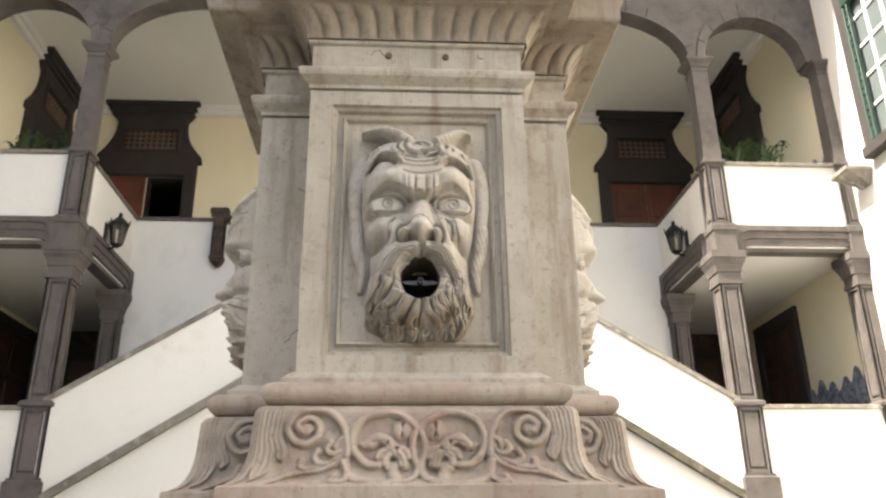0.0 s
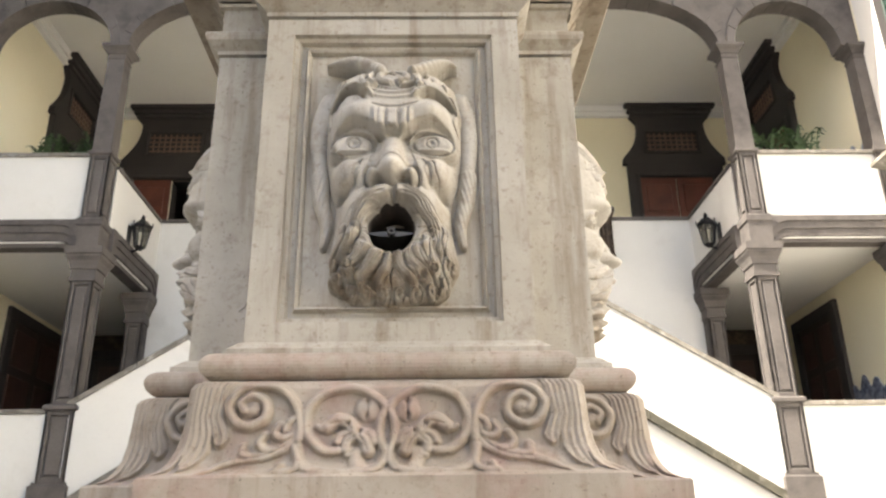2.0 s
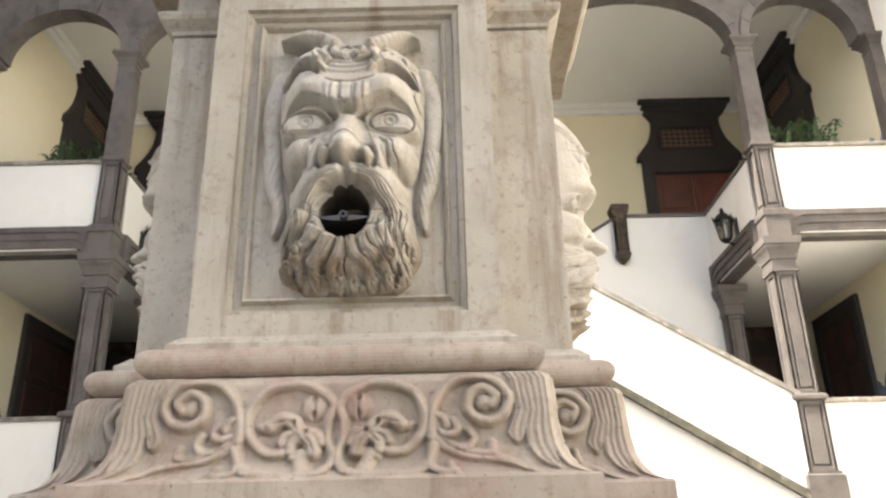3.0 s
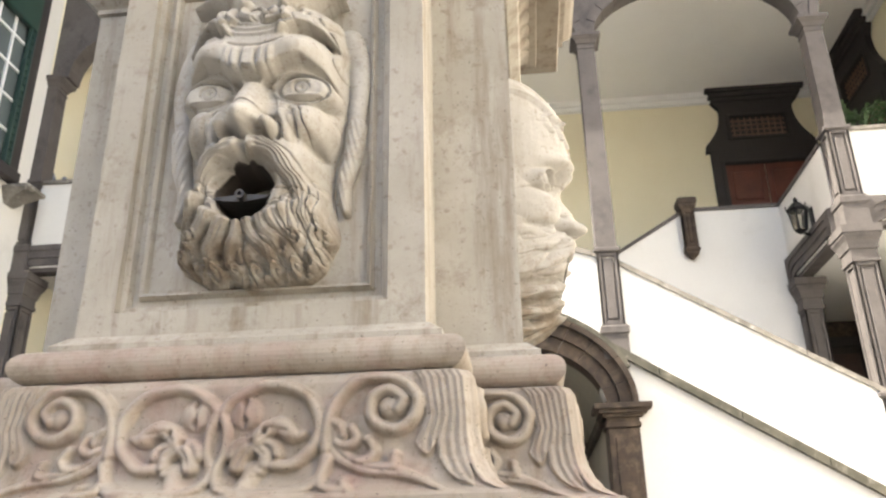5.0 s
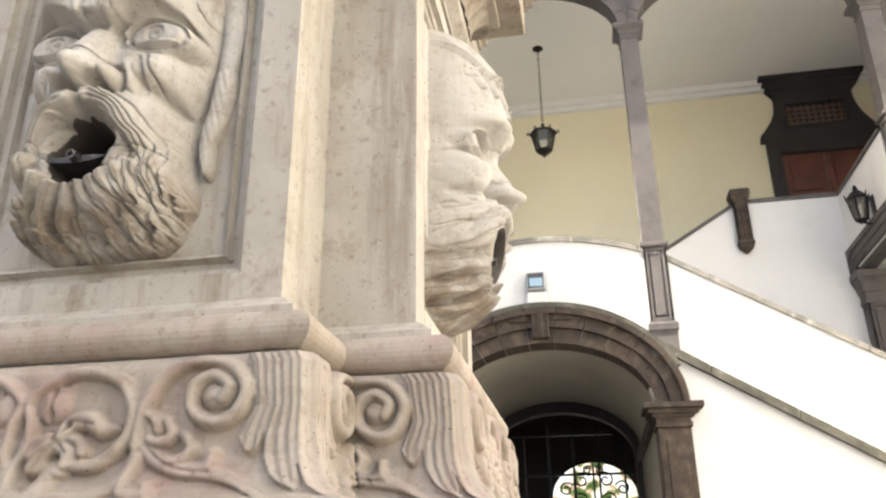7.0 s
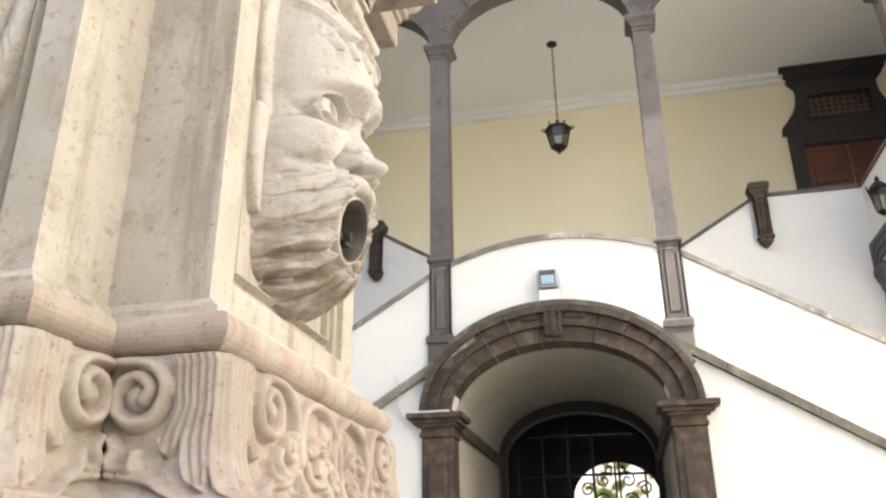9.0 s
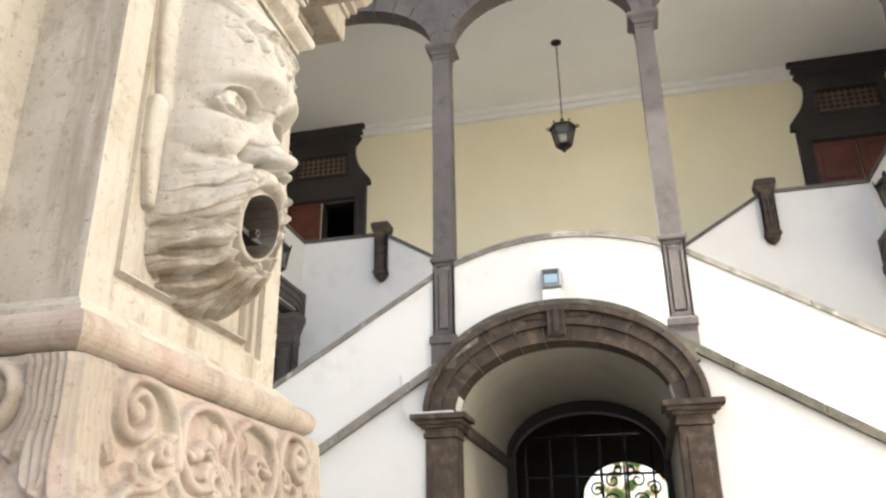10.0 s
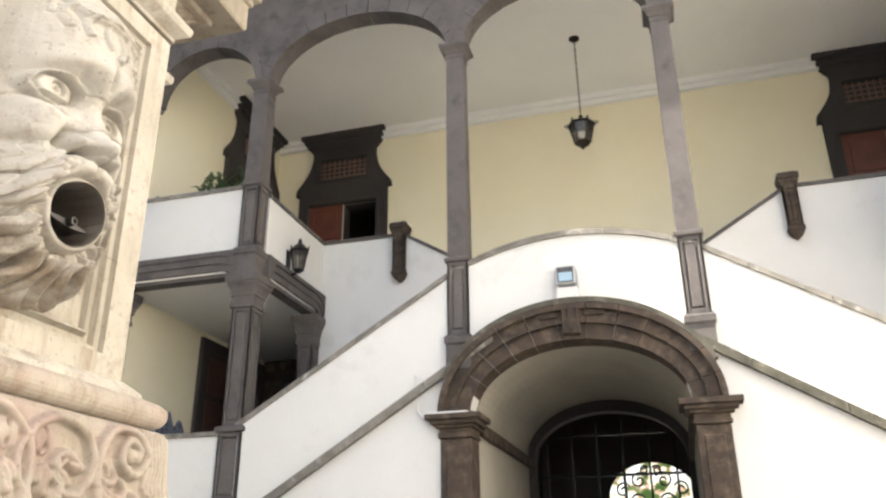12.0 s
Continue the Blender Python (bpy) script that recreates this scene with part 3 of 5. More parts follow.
def lock(h, X, Z, pts, w0, w1, rise, strands=2):
    """A lock of hair that stands proud of h, tapers and is combed into strands."""
    pts = soft_line(pts)
    d, t = line(X, Z, pts)
    w = w0 + (w1 - w0) * t
    q = np.clip(d / w, 0, 1.5)
    body = rise * np.sqrt(np.clip(1 - q * q, 0, 1)) * smooth(-0.02, 0.10, t) * (1 - 0.45 * t)
    comb = 0.07 * rise * (1 + np.cos((q * strands + 0.5) * 2 * math.pi)) * (q < 1)
    edge = 0.22 * rise * np.exp(-((q - 1.12) / 0.16) ** 2)
    return h + np.where(q < 1, body - comb, 0) - edge


def soft_line(pts, n=5):
    """A smooth curve through points."""
    p = [np.array(v, float) for v in (pts[0], *pts, pts[-1])]
    out = []
    for a, b, c, d in zip(p, p[1:], p[2:], p[3:]):
        for s in steps(0, 1 - 1 / n, n - 1):
            out.append(tuple(0.5 * (2 * b + (c - a) * s + (2 * a - 5 * b + 4 * c - d) * s * s + (3 * b - a - 3 * c + d) * s ** 3)))
    return out + [tuple(p[-1])]


def face_mass(X, Z, widths, depths, bottom, top, scallop):
    """The bulk of the head: half-widths and depths by height; returns the height and the outline (below one inside)."""
    a = np.abs(X)
    w = np.interp(Z, *zip(*widths))
    D = np.interp(Z, *zip(*depths))
    phi = np.arctan2(Z - 1.69, X)
    wave = 1 + scallop * np.cos(13 * phi + 0.6 + 1.3 * np.sin(3 * phi)) * smooth(1.68, 1.60, Z)
    zc = 0.5 * (bottom + top)
    r = ((a / w) ** 3.2 + (np.abs(Z - zc) / (top - zc)) ** 12) ** (1 / 3.2) / wave
    return -0.03 + (D + 0.03) * np.clip(1 - np.clip(r, 0, 1) ** 2.3, 0, 1) ** 0.62, r


def eye(h, a, Z, cx, cz, rx, up, down, slant, cut=1.0, base=0.050):
    """An open eye with a bulging ball, both lids, ring and pupil."""
    u, v = a - cx, Z - cz - slant * (a - cx)
    e = np.sqrt((u / rx) ** 2 + (v / np.where(v > 0, up, down)) ** 2)
    h = np.where(e < 1.35, h + (base - 0.006 - h) * smooth(1.35, 1.0, e) * 0.85, h)
    ball = base - 0.004 + 0.0105 * np.sqrt(np.clip(1 - (u / (1.15 * rx)) ** 2 - (v / (1.3 * up)) ** 2, 0, 1))
    h = np.where(e < 1, ball - 0.004 * smooth(0.75, 1.0, e), h)
    h = h + 0.0135 * np.exp(-((e - 1.12) / 0.11) ** 2) * smooth(-0.004, 0.005, v)
    h = h + 0.0085 * np.exp(-((e - 1.10) / 0.11) ** 2) * smooth(0.002, -0.006, v)
    h = h + 0.0045 * np.exp(-((v + 0.62 * down) / 0.0022) ** 2) * (np.abs(u) < 0.80 * rx) * (e < 1)
    ring = np.hypot(u + 0.002, v - 0.003)
    h = h - 0.0055 * np.exp(-((e - 0.965) / 0.055) ** 2)
    return h - np.where(e < 1, cut * (0.0022 * np.exp(-((ring - 0.0100) / 0.0016) ** 2) + 0.0034 * np.exp(-(ring / 0.0036) ** 2) + 0.0016 * (ring < 0.0100)), 0)


def nose(h, X, Z, root, tip_z, tip_h, wing, wide):
    """Bridge, bulb, wings and nostrils."""
    a = np.abs(X)
    f = np.clip((root - Z) / (root - tip_z), 0, 1)
    ridge_h = np.interp(f, (0, 0.25, 1.0), (0.066, 0.080, tip_h - 0.004))
    half = np.interp(f, (0, 0.5, 1.0), (0.012, 0.017, 0.021)) * wide
    under = smooth(tip_z - 0.022, tip_z - 0.010, Z)
    body = 0.02 + (ridge_h - 0.02) * np.clip(1 - (a / (1.9 * half)) ** 2, 0, 1) ** 0.55 - 0.08 * smooth(1.8 * half, 2.4 * half, a)
    h = np.where((Z < root + 0.006) & (under > 0) & (a < 2.4 * half), smax(h, body * under - 0.03 * (1 - under) - 0.05 * smooth(root - 0.002, root + 0.006, Z), 0.006), h)
    h = mound(h, X, Z, 0, tip_z, 0.023 * wide, 0.020, 0.05, tip_h)
    h = mound(h, a, Z, wing, tip_z - 0.004, 0.0130, 0.0140, 0.045, tip_h - 0.022, 0.004)
    h = h - 0.009 * np.exp(-(line(a, Z, arc(wing - 0.002, tip_z - 0.003, 0.0165, 0.019, -40, 110, 8))[0] / 0.0030) ** 2)
    return h - 0.060 * hill(a, Z, 0.60 * wing, tip_z - 0.0135, 0.0078, 0.0058)


def finish(h, X, Z, mouth_z, rx, rz):
    """Wear, the mouth's hole and the outline."""
    h = h + np.where(h > -0.02, 0.0007 * wobble(X, Z, 0.014, 5) + 0.0004 * wobble(X, Z, 0.006, 6), 0)
    m = np.sqrt((X / rx) ** 2 + ((Z - mouth_z) / rz) ** 2) * (1 + 0.05 * wobble(X, Z, 0.030, 8))
    return np.where(m < 1.10, np.minimum(h, -0.13 + 0.26 * smooth(0.955, 1.05, m)), h), m


def satyr_relief(X, Z):
    """Horned bearded mask; X across, Z up, zero on the face of the slab."""
    a, side = np.abs(X), np.sign(X)
    h, r = face_mass(X, Z, ((1.55, 0.075), (1.575, 0.092), (1.61, 0.106), (1.65, 0.105), (1.70, 0.098), (1.745, 0.098), (1.78, 0.108), (1.84, 0.115), (1.90, 0.116), (1.94, 0.112), (1.98, 0.104), (2.01, 0.10)),
                     ((1.55, 0.025), (1.60, 0.052), (1.66, 0.070), (1.72, 0.078), (1.76, 0.066), (1.80, 0.062), (1.84, 0.066), (1.88, 0.072), (1.92, 0.068), (1.96, 0.060), (1.99, 0.050), (2.0, 0.046)), 1.570, 1.993, 0.048)
    inside = r < 1
    Xw, Zw = X + 0.0060 * wobble(X, Z, 0.034, 1) + 0.0018 * wobble(X, Z, 0.011, 9), Z + 0.0060 * wobble(X, Z, 0.034, 2) + 0.0018 * wobble(X, Z, 0.011, 3)
    # forehead swellings over each eye, cut off sharply at the brow
    zb = np.interp(a, (0.0, 0.012, 0.022, 0.04, 0.065, 0.09, 0.112), (1.836, 1.836, 1.846, 1.860, 1.867, 1.859, 1.838))
    over = Z - zb
    h = h + 0.017 * hill(a, Z, 0.064, 1.878, 0.034, 0.022) + 0.012 * np.exp(-(over / np.where(over > 0, 0.024, 0.0045)) ** 2) * smooth(0.116, 0.095, a)
    h = h - 0.012 * smooth(0.0, -0.010, over) * smooth(1.795, 1.815, Z) * smooth(0.108, 0.092, a)
    # knotted frown: upright folds over a deep crease at the root of the nose
    knot = smooth(0.036, 0.026, a) * smooth(1.838, 1.846, Z) * smooth(1.886, 1.868, Z)
    h = h + 0.011 * knot * (1 - 0.75 * np.exp(-((a - 0.0105) / 0.0026) ** 2) - 0.55 * np.exp(-((a - 0.024) / 0.0026) ** 2))
    h = h - 0.022 * hill(X, Z, 0, 1.8365, 0.020, 0.0050) - 0.012 * hill(a, Z, 0.030, 1.836, 0.010, 0.009)
    h = groove(h, X, Z, soft_line([(-0.036, 1.890), (-0.010, 1.884), (0.018, 1.885), (0.046, 1.894)]), 0.0018, 0.005)
    h = eye(h, a, Z, 0.0650, 1.826, 0.034, 0.0200, 0.0185, -0.02, 1.6, 0.045)
    # cheeks: round balls undercut by a pocket, with a second fold beside the nose
    h = swell(h, a, Z, 0.078, 1.779, 0.028, 0.027, 0.022)
    h = swell(h, a, Z, 0.047, 1.769, 0.012, 0.026, 0.012, 0.35)
    h = h - 0.030 * hill(a, Z, 0.079, 1.747, 0.013, 0.008, -0.5) - 0.006 * hill(a, Z, 0.058, 1.757, 0.004, 0.018, 0.2)
    h = groove(h, a, Z, soft_line([(0.046, 1.800), (0.056, 1.788), (0.060, 1.770), (0.058, 1.750)]), 0.0024, 0.006)
    h = groove(h, X, Z, soft_line([(0.098, 1.795), (0.106, 1.780), (0.102, 1.762)]), 0.0020, 0.006)
    h = groove(h, X, Z, [(0.060, 1.796), (0.066, 1.788), (0.068, 1.774), (0.074, 1.762), (0.073, 1.750)], 0.0012, 0.007)
    h = nose(h, X, Z, 1.833, 1.764, 0.116, 0.0290, 0.86)
    # smooth hollow cheeks running down into the beard, then the moustache rolls
    h = h - 0.010 * hill(a, Z, 0.090, 1.715, 0.013, 0.035)
    for s, pts in ((1, [(0.006, 1.729), (0.022, 1.731), (0.041, 1.723), (0.060, 1.702), (0.070, 1.672), (0.071, 1.644), (0.084, 1.624), (0.097, 1.616)]), (-1, [(0.008, 1.728), (0.022, 1.730), (0.038, 1.722), (0.053, 1.704), (0.061, 1.678), (0.066, 1.648), (0.076, 1.626)])):
        d, t = line(s * Xw, Zw, soft_line(pts))
        w = 0.0145 - 0.005 * t
        q = np.clip(d / w, 0, 1.4)
        roll = np.where(q < 1, 0.016 * np.sqrt(np.clip(1 - q * q, 0, 1)) - 0.0030 * (1 + np.cos(q * 5 * math.pi)) * smooth(0.03, 0.15, t), 0) - 0.004 * np.exp(-((q - 1.12) / 0.15) ** 2)
        h = h + roll * smooth(-0.001, 0.009, s * X) * smooth(1.02, 0.70, t)
    h = h - 0.014 * hill(X, Z, 0.003, 1.728, 0.0042, 0.009)
    # sloping inside of the upper lip
    lip = np.sqrt((X / 0.047) ** 2 + ((Z - 1.683) / 0.046) ** 2)
    h = h - 0.030 * smooth(1.0, 0.62, lip) * smooth(1.672, 1.694, Z) - 0.008 * smooth(1.05, 0.7, lip)
    # beard
    h = h + 0.003 * wobble(X, Z, 0.018, 4) * smooth(1.66, 1.62, Z)
    for pts, w0, w1, rise in (
            ([(0.012, 1.640), (0.013, 1.618), (0.030, 1.594), (0.036, 1.572), (0.024, 1.566)], 0.0105, 0.0055, 0.015),
            ([(0.030, 1.642), (0.034, 1.614), (0.050, 1.594), (0.062, 1.574), (0.052, 1.568)], 0.0110, 0.0060, 0.016),
            ([(0.044, 1.648), (0.045, 1.622), (0.063, 1.602), (0.072, 1.586), (0.082, 1.580)], 0.0085, 0.0050, 0.015),
            ([(0.056, 1.662), (0.056, 1.632), (0.075, 1.606), (0.084, 1.588), (0.076, 1.576)], 0.0105, 0.0060, 0.017),
            ([(0.086, 1.690), (0.086, 1.656), (0.097, 1.632), (0.101, 1.612), (0.092, 1.602)], 0.0100, 0.0060, 0.015),
            ([(0.090, 1.640), (0.086, 1.618), (0.098, 1.596), (0.092, 1.584)], 0.0080, 0.0050, 0.013),
            ([(-0.004, 1.638), (-0.009, 1.611), (-0.021, 1.588), (-0.014, 1.568), (-0.004, 1.572)], 0.0105, 0.0055, 0.015),
            ([(-0.021, 1.642), (-0.031, 1.616), (-0.048, 1.596), (-0.044, 1.574), (-0.032, 1.570)], 0.0115, 0.0060, 0.016),
            ([(-0.042, 1.654), (-0.049, 1.632), (-0.068, 1.614), (-0.066, 1.590), (-0.054, 1.584)], 0.0115, 0.0060, 0.017),
            ([(-0.060, 1.672), (-0.072, 1.648), (-0.088, 1.632), (-0.096, 1.610), (-0.086, 1.598), (-0.077, 1.606)], 0.0110, 0.0060, 0.018),
            ([(-0.082, 1.690), (-0.086, 1.662), (-0.098, 1.644), (-0.102, 1.628)], 0.0090, 0.0050, 0.013),
            ([(-0.074, 1.592), (-0.084, 1.580), (-0.070, 1.570), (-0.060, 1.576)], 0.0085, 0.0050, 0.013)):
        h = lock(h, Xw, 1.668 + (Zw - 1.668) * 1.10, pts, w0, w1, rise)
    for cx, cz, w in ((-0.083, 1.640, 0.007), (-0.060, 1.598, 0.006), (-0.092, 1.600, 0.006), (0.092, 1.606, 0.006), (0.070, 1.592, 0.005), (0.020, 1.590, 0.005), (-0.034, 1.602, 0.005), (0.047, 1.606, 0.005)):
        h = h - 0.016 * hill(X, Z, cx, cz, w, 1.3 * w)
    for cx, cz, w, turn in ((0.012, 1.584, 0.0125, 1), (-0.014, 1.583, 0.0125, -1), (0.038, 1.583, 0.0140, 1), (-0.040, 1.585, 0.0140, -1), (0.064, 1.588, 0.0140, 1), (-0.066, 1.590, 0.0150, -1), (0.086, 1.602, 0.0135, 1), (-0.088, 1.606, 0.0150, -1), (0.095, 1.628, 0.0120, 1), (-0.096, 1.634, 0.0125, -1), (-0.070, 1.622, 0.0120, 1), (0.066, 1.616, 0.0110, -1)):
        h = swell(h, X, Z, cx, cz, w, 0.95 * w, 0.012)
        d, t = line(X, Z, spiral(cx, cz, 0.10 * w, 0.92 * w, 80, 80 + turn * 500, 20))
        h = h - 0.0100 * np.exp(-(d / (0.15 * w)) ** 2)
    # leaf-shaped lobes over the forehead, hollow below their rim
    za = np.where(X < 0, np.interp(-X, (0.030, 0.045, 0.060, 0.076, 0.090, 0.102), (1.900, 1.916, 1.933, 1.938, 1.930, 1.908)), np.interp(X, (0.026, 0.040, 0.055, 0.070, 0.088, 0.106), (1.898, 1.908, 1.922, 1.924, 1.918, 1.900)))
    s = Z - za
    win = smooth(0.028, 0.040, a) * smooth(0.113, 0.104, a)
    h = h + win * (0.017 * smooth(-0.001, 0.003, s) * np.exp(-np.clip(s, 0, 1) / 0.034) - 0.020 * smooth(0.103, 0.090, a) * smooth(0.040, 0.052, a) * smooth(-0.020, -0.004, s) * smooth(0.001, -0.003, s))
    # sagging wrinkles between them
    for k in range(3):
        sag = 1.903 + 0.0095 * k + (5.0 + 2 * k) * X * X
        h = h + 0.0038 * np.exp(-((Z - sag) / 0.0026) ** 2) * smooth(0.044, 0.030, a)
    # curls on the crown and strips of hair beside them
    for pts, w, rise in (([(0.002, 1.930), (-0.018, 1.940), (-0.022, 1.958), (-0.008, 1.970), (0.002, 1.962)], 0.0075, 0.013), ([(0.004, 1.934), (0.022, 1.944), (0.020, 1.962), (0.008, 1.978), (-0.006, 1.986)], 0.0075, 0.013),
                         ([(0.012, 1.928), (0.032, 1.934), (0.034, 1.952), (0.026, 1.966)], 0.0065, 0.011), ([(-0.028, 1.925), (-0.040, 1.945), (-0.032, 1.968)], 0.0075, 0.013), ([(-0.040, 1.920), (-0.052, 1.945), (-0.044, 1.968)], 0.0065, 0.011),
                         ([(0.046, 1.922), (0.040, 1.945), (0.048, 1.966)], 0.0070, 0.013), ([(-0.084, 1.945), (-0.098, 1.962), (-0.094, 1.984)], 0.0090, 0.011), ([(0.084, 1.936), (0.100, 1.950), (0.098, 1.978)], 0.0090, 0.011),
                         ([(0.100, 1.930), (0.112, 1.905), (0.104, 1.885), (0.110, 1.868)], 0.0075, 0.012), ([(-0.102, 1.932), (-0.111, 1.905), (-0.108, 1.880)], 0.0070, 0.009)):
        h = lock(h, X, Z, pts, w, 0.6 * w, rise, 1)
    h = h - 0.018 * hill(X, Z, 0.050, 1.958, 0.006, 0.007) - 0.016 * hill(X, Z, -0.044, 1.955, 0.0035, 0.012) - 0.010 * hill(X, Z, 0.064, 1.950, 0.004, 0.006)
    h = np.where(inside, h, -0.03)
    for s, pts in ((-1, [(0.024, 1.968), (0.044, 1.988), (0.070, 2.003), (0.094, 2.007), (0.116, 2.006)]), (1, [(0.034, 1.966), (0.054, 1.982), (0.074, 1.998), (0.092, 2.006), (0.107, 2.004)])):
        d, t = line(s * X, Z, soft_line(pts))
        w = np.interp(t, (0, 0.5, 0.85, 1), (0.0150, 0.0110, 0.0055, 0.0020))
        horn = np.interp(t, (0, 1), (0.022, -0.012)) + 0.040 * (1 - 0.55 * t) * np.sqrt(np.clip(1 - (d / w) ** 2, 0, 1)) + 0.0007 * np.cos(t * 62) * smooth(0.8, 0.3, t)
        h = np.where(d < w, np.maximum(h, horn), h)
    # drapes beside the head: a long smooth one and a twisted end
    for s in (-1, 1):
        for pts, w0, w1, top, n in (([(0.112, 1.945), (0.124, 1.905), (0.128, 1.860), (0.122, 1.800)], 0.0185, 0.0110, -0.008, 0), ([(0.124, 1.800), (0.120, 1.755), (0.110, 1.712), (0.114, 1.672)], 0.0150, 0.0060, -0.004, 1)):
            d, t = line(s * X, Z, soft_line(pts))
            w = w0 + (w1 - w0) * t * t
            fold = -0.024 + (top + 0.024) * np.clip(1 - (d / w) ** 2, 0, 1) ** 0.45 - 0.0007 * n * (1 + np.cos((s * X + 0.25 * Z) * 800))
            h = np.where(d < w, np.maximum(h, fold), h)
    # joints and cracks
    h = groove(h, X, Z, [(0.001, 1.641), (0.001, 1.615), (-0.003, 1.600), (0.004, 1.572)], 0.0014, 0.008)
    for pts in ([(0.038, 1.677), (0.062, 1.679), (0.092, 1.672)], [(-0.036, 1.676), (-0.090, 1.678)]):
        h = groove(h, X, Z, pts, 0.0011, 0.005)
    return finish(h, X, Z, 1.6755, 0.0350, 0.0395)


def elder_relief(X, Z):
    """Bearded mask with a smooth forehead under a bound veil."""
    a, side = np.abs(X), np.sign(X)
    h, r = face_mass(X, Z, ((1.55, 0.060), (1.58, 0.088), (1.62, 0.106), (1.66, 0.108), (1.72, 0.102), (1.78, 0.107), (1.86, 0.112), (1.95, 0.112), (2.05, 0.104)),
                     ((1.56, 0.018), (1.60, 0.050), (1.64, 0.066), (1.68, 0.078), (1.73, 0.086), (1.77, 0.078), (1.82, 0.080), (1.86, 0.092), (1.90, 0.096), (1.95, 0.086), (1.99, 0.068), (2.03, 0.050)), 1.562, 2.040, 0.026)
    inside = r < 1
    Xw, Zw = X + 0.0050 * wobble(X, Z, 0.034, 6) + 0.0018 * wobble(X, Z, 0.012, 9), Z + 0.0060 * wobble(X, Z, 0.034, 7) + 0.0018 * wobble(X, Z, 0.012, 3)
    # soft brow, eye hollows, eyes
    h = h - 0.026 * hill(a, Z, 0.052, 1.830, 0.034, 0.024) - 0.014 * hill(a, Z, 0.022, 1.842, 0.012, 0.016)
    h = h + 0.012 * hill(a, Z, 0.050, 1.872, 0.036, 0.011, -0.25) + 0.010 * hill(a, Z, 0.016, 1.866, 0.012, 0.018) - 0.010 * hill(a, Z, 0.034, 1.856, 0.010, 0.006, 0.5)
    h = h - 0.007 * np.exp(-((a - 0.0) / 0.0030) ** 2) * smooth(1.850, 1.862, Z) * smooth(1.900, 1.880, Z)
    h = eye(h, a, Z, 0.053, 1.831, 0.033, 0.0200, 0.0160, -0.10, 3.0)
    # high cheek with a fold that runs up round the outer corner
    h = swell(h, a, Z, 0.076, 1.780, 0.034, 0.031, 0.016)
    h = groove(h, a, Z, soft_line([(0.104, 1.778), (0.098, 1.800), (0.080, 1.812), (0.056, 1.806), (0.036, 1.800)]), 0.0030, 0.006)
    h = h - 0.016 * hill(a, Z, 0.082, 1.746, 0.012, 0.007, -0.3) - 0.010 * hill(a, Z, 0.045, 1.764, 0.007, 0.020, 0.5)
    h = nose(h, X, Z, 1.838, 1.765, 0.121, 0.0325, 1.05)
    # moustache, parted under the nose
    d, t = line(a, Z, soft_line([(0.004, 1.738), (0.020, 1.736), (0.042, 1.722), (0.062, 1.694), (0.080, 1.668)]))
    q = np.clip(d / (0.0150 - 0.005 * t), 0, 1.4)
    h = h + np.where(q < 1, 0.012 * np.sqrt(np.clip(1 - q * q, 0, 1)), 0) - 0.003 * np.exp(-((q - 1.12) / 0.15) ** 2)
    h = h - 0.010 * hill(X, Z, 0, 1.732, 0.004, 0.012)
    lip = np.sqrt((X / 0.052) ** 2 + ((Z - 1.672) / 0.058) ** 2)
    h = h - 0.014 * smooth(1.0, 0.68, lip)
    # long locks swept back from the lips over the jaw
    for k, (z0, z1, z2) in enumerate(((1.728, 1.720, 1.694), (1.708, 1.694, 1.662), (1.684, 1.664, 1.630))):
        h = lock(h, np.abs(Xw), Zw, [(0.048 + 0.004 * k, z0), (0.056 + 0.004 * k, 0.5 * (z0 + z1) + 0.004), (0.080, z1 - 0.006), (0.101, z2)], 0.0130, 0.0060, 0.0130, 1)
    # full hooked locks under the mouth, with deep scoops between
    for s in (-1, 1):
        for pts, w0, w1, rise in (([(0.050, 1.655), (0.064, 1.640), (0.088, 1.632), (0.103, 1.614)], 0.0120, 0.0060, 0.020), ([(0.044, 1.634), (0.054, 1.612), (0.078, 1.604), (0.094, 1.592)], 0.0130, 0.0060, 0.022),
                                  ([(0.026, 1.622), (0.032, 1.598), (0.052, 1.584), (0.068, 1.580)], 0.0130, 0.0060, 0.022), ([(0.006, 1.618), (0.008, 1.594), (0.022, 1.576), (0.036, 1.572)], 0.0110, 0.0055, 0.020)):
            h = lock(h, s * Xw, Zw, pts, w0, w1, rise, 1)
        for cx, cz, w in ((0.078, 1.619, 0.014), (0.062, 1.592, 0.012), (0.040, 1.606, 0.010), (0.092, 1.646, 0.012)):
            h = h - 0.034 * hill(s * X, Z, cx, cz, w, 0.0075, -0.35)
    for pts in ([(0.066, 1.748), (0.074, 1.740), (0.070, 1.732)], [(0.086, 1.728), (0.092, 1.722), (0.088, 1.714)]):
        h = groove(h, a, Z, soft_line(pts), 0.0030, 0.009)
    # veil held by a rolled band, with hair showing below it
    zz = 1.944 + 0.30 * a + 0.012 * np.cos(a * 62)
    s = Z - zz
    h = h + 0.008 * np.exp(-(s / 0.0045) ** 2) + 0.009 * smooth(0, 0.004, s) + 0.0025 * smooth(0, 0.006, s) * np.cos(X * 170 + Z * 90)
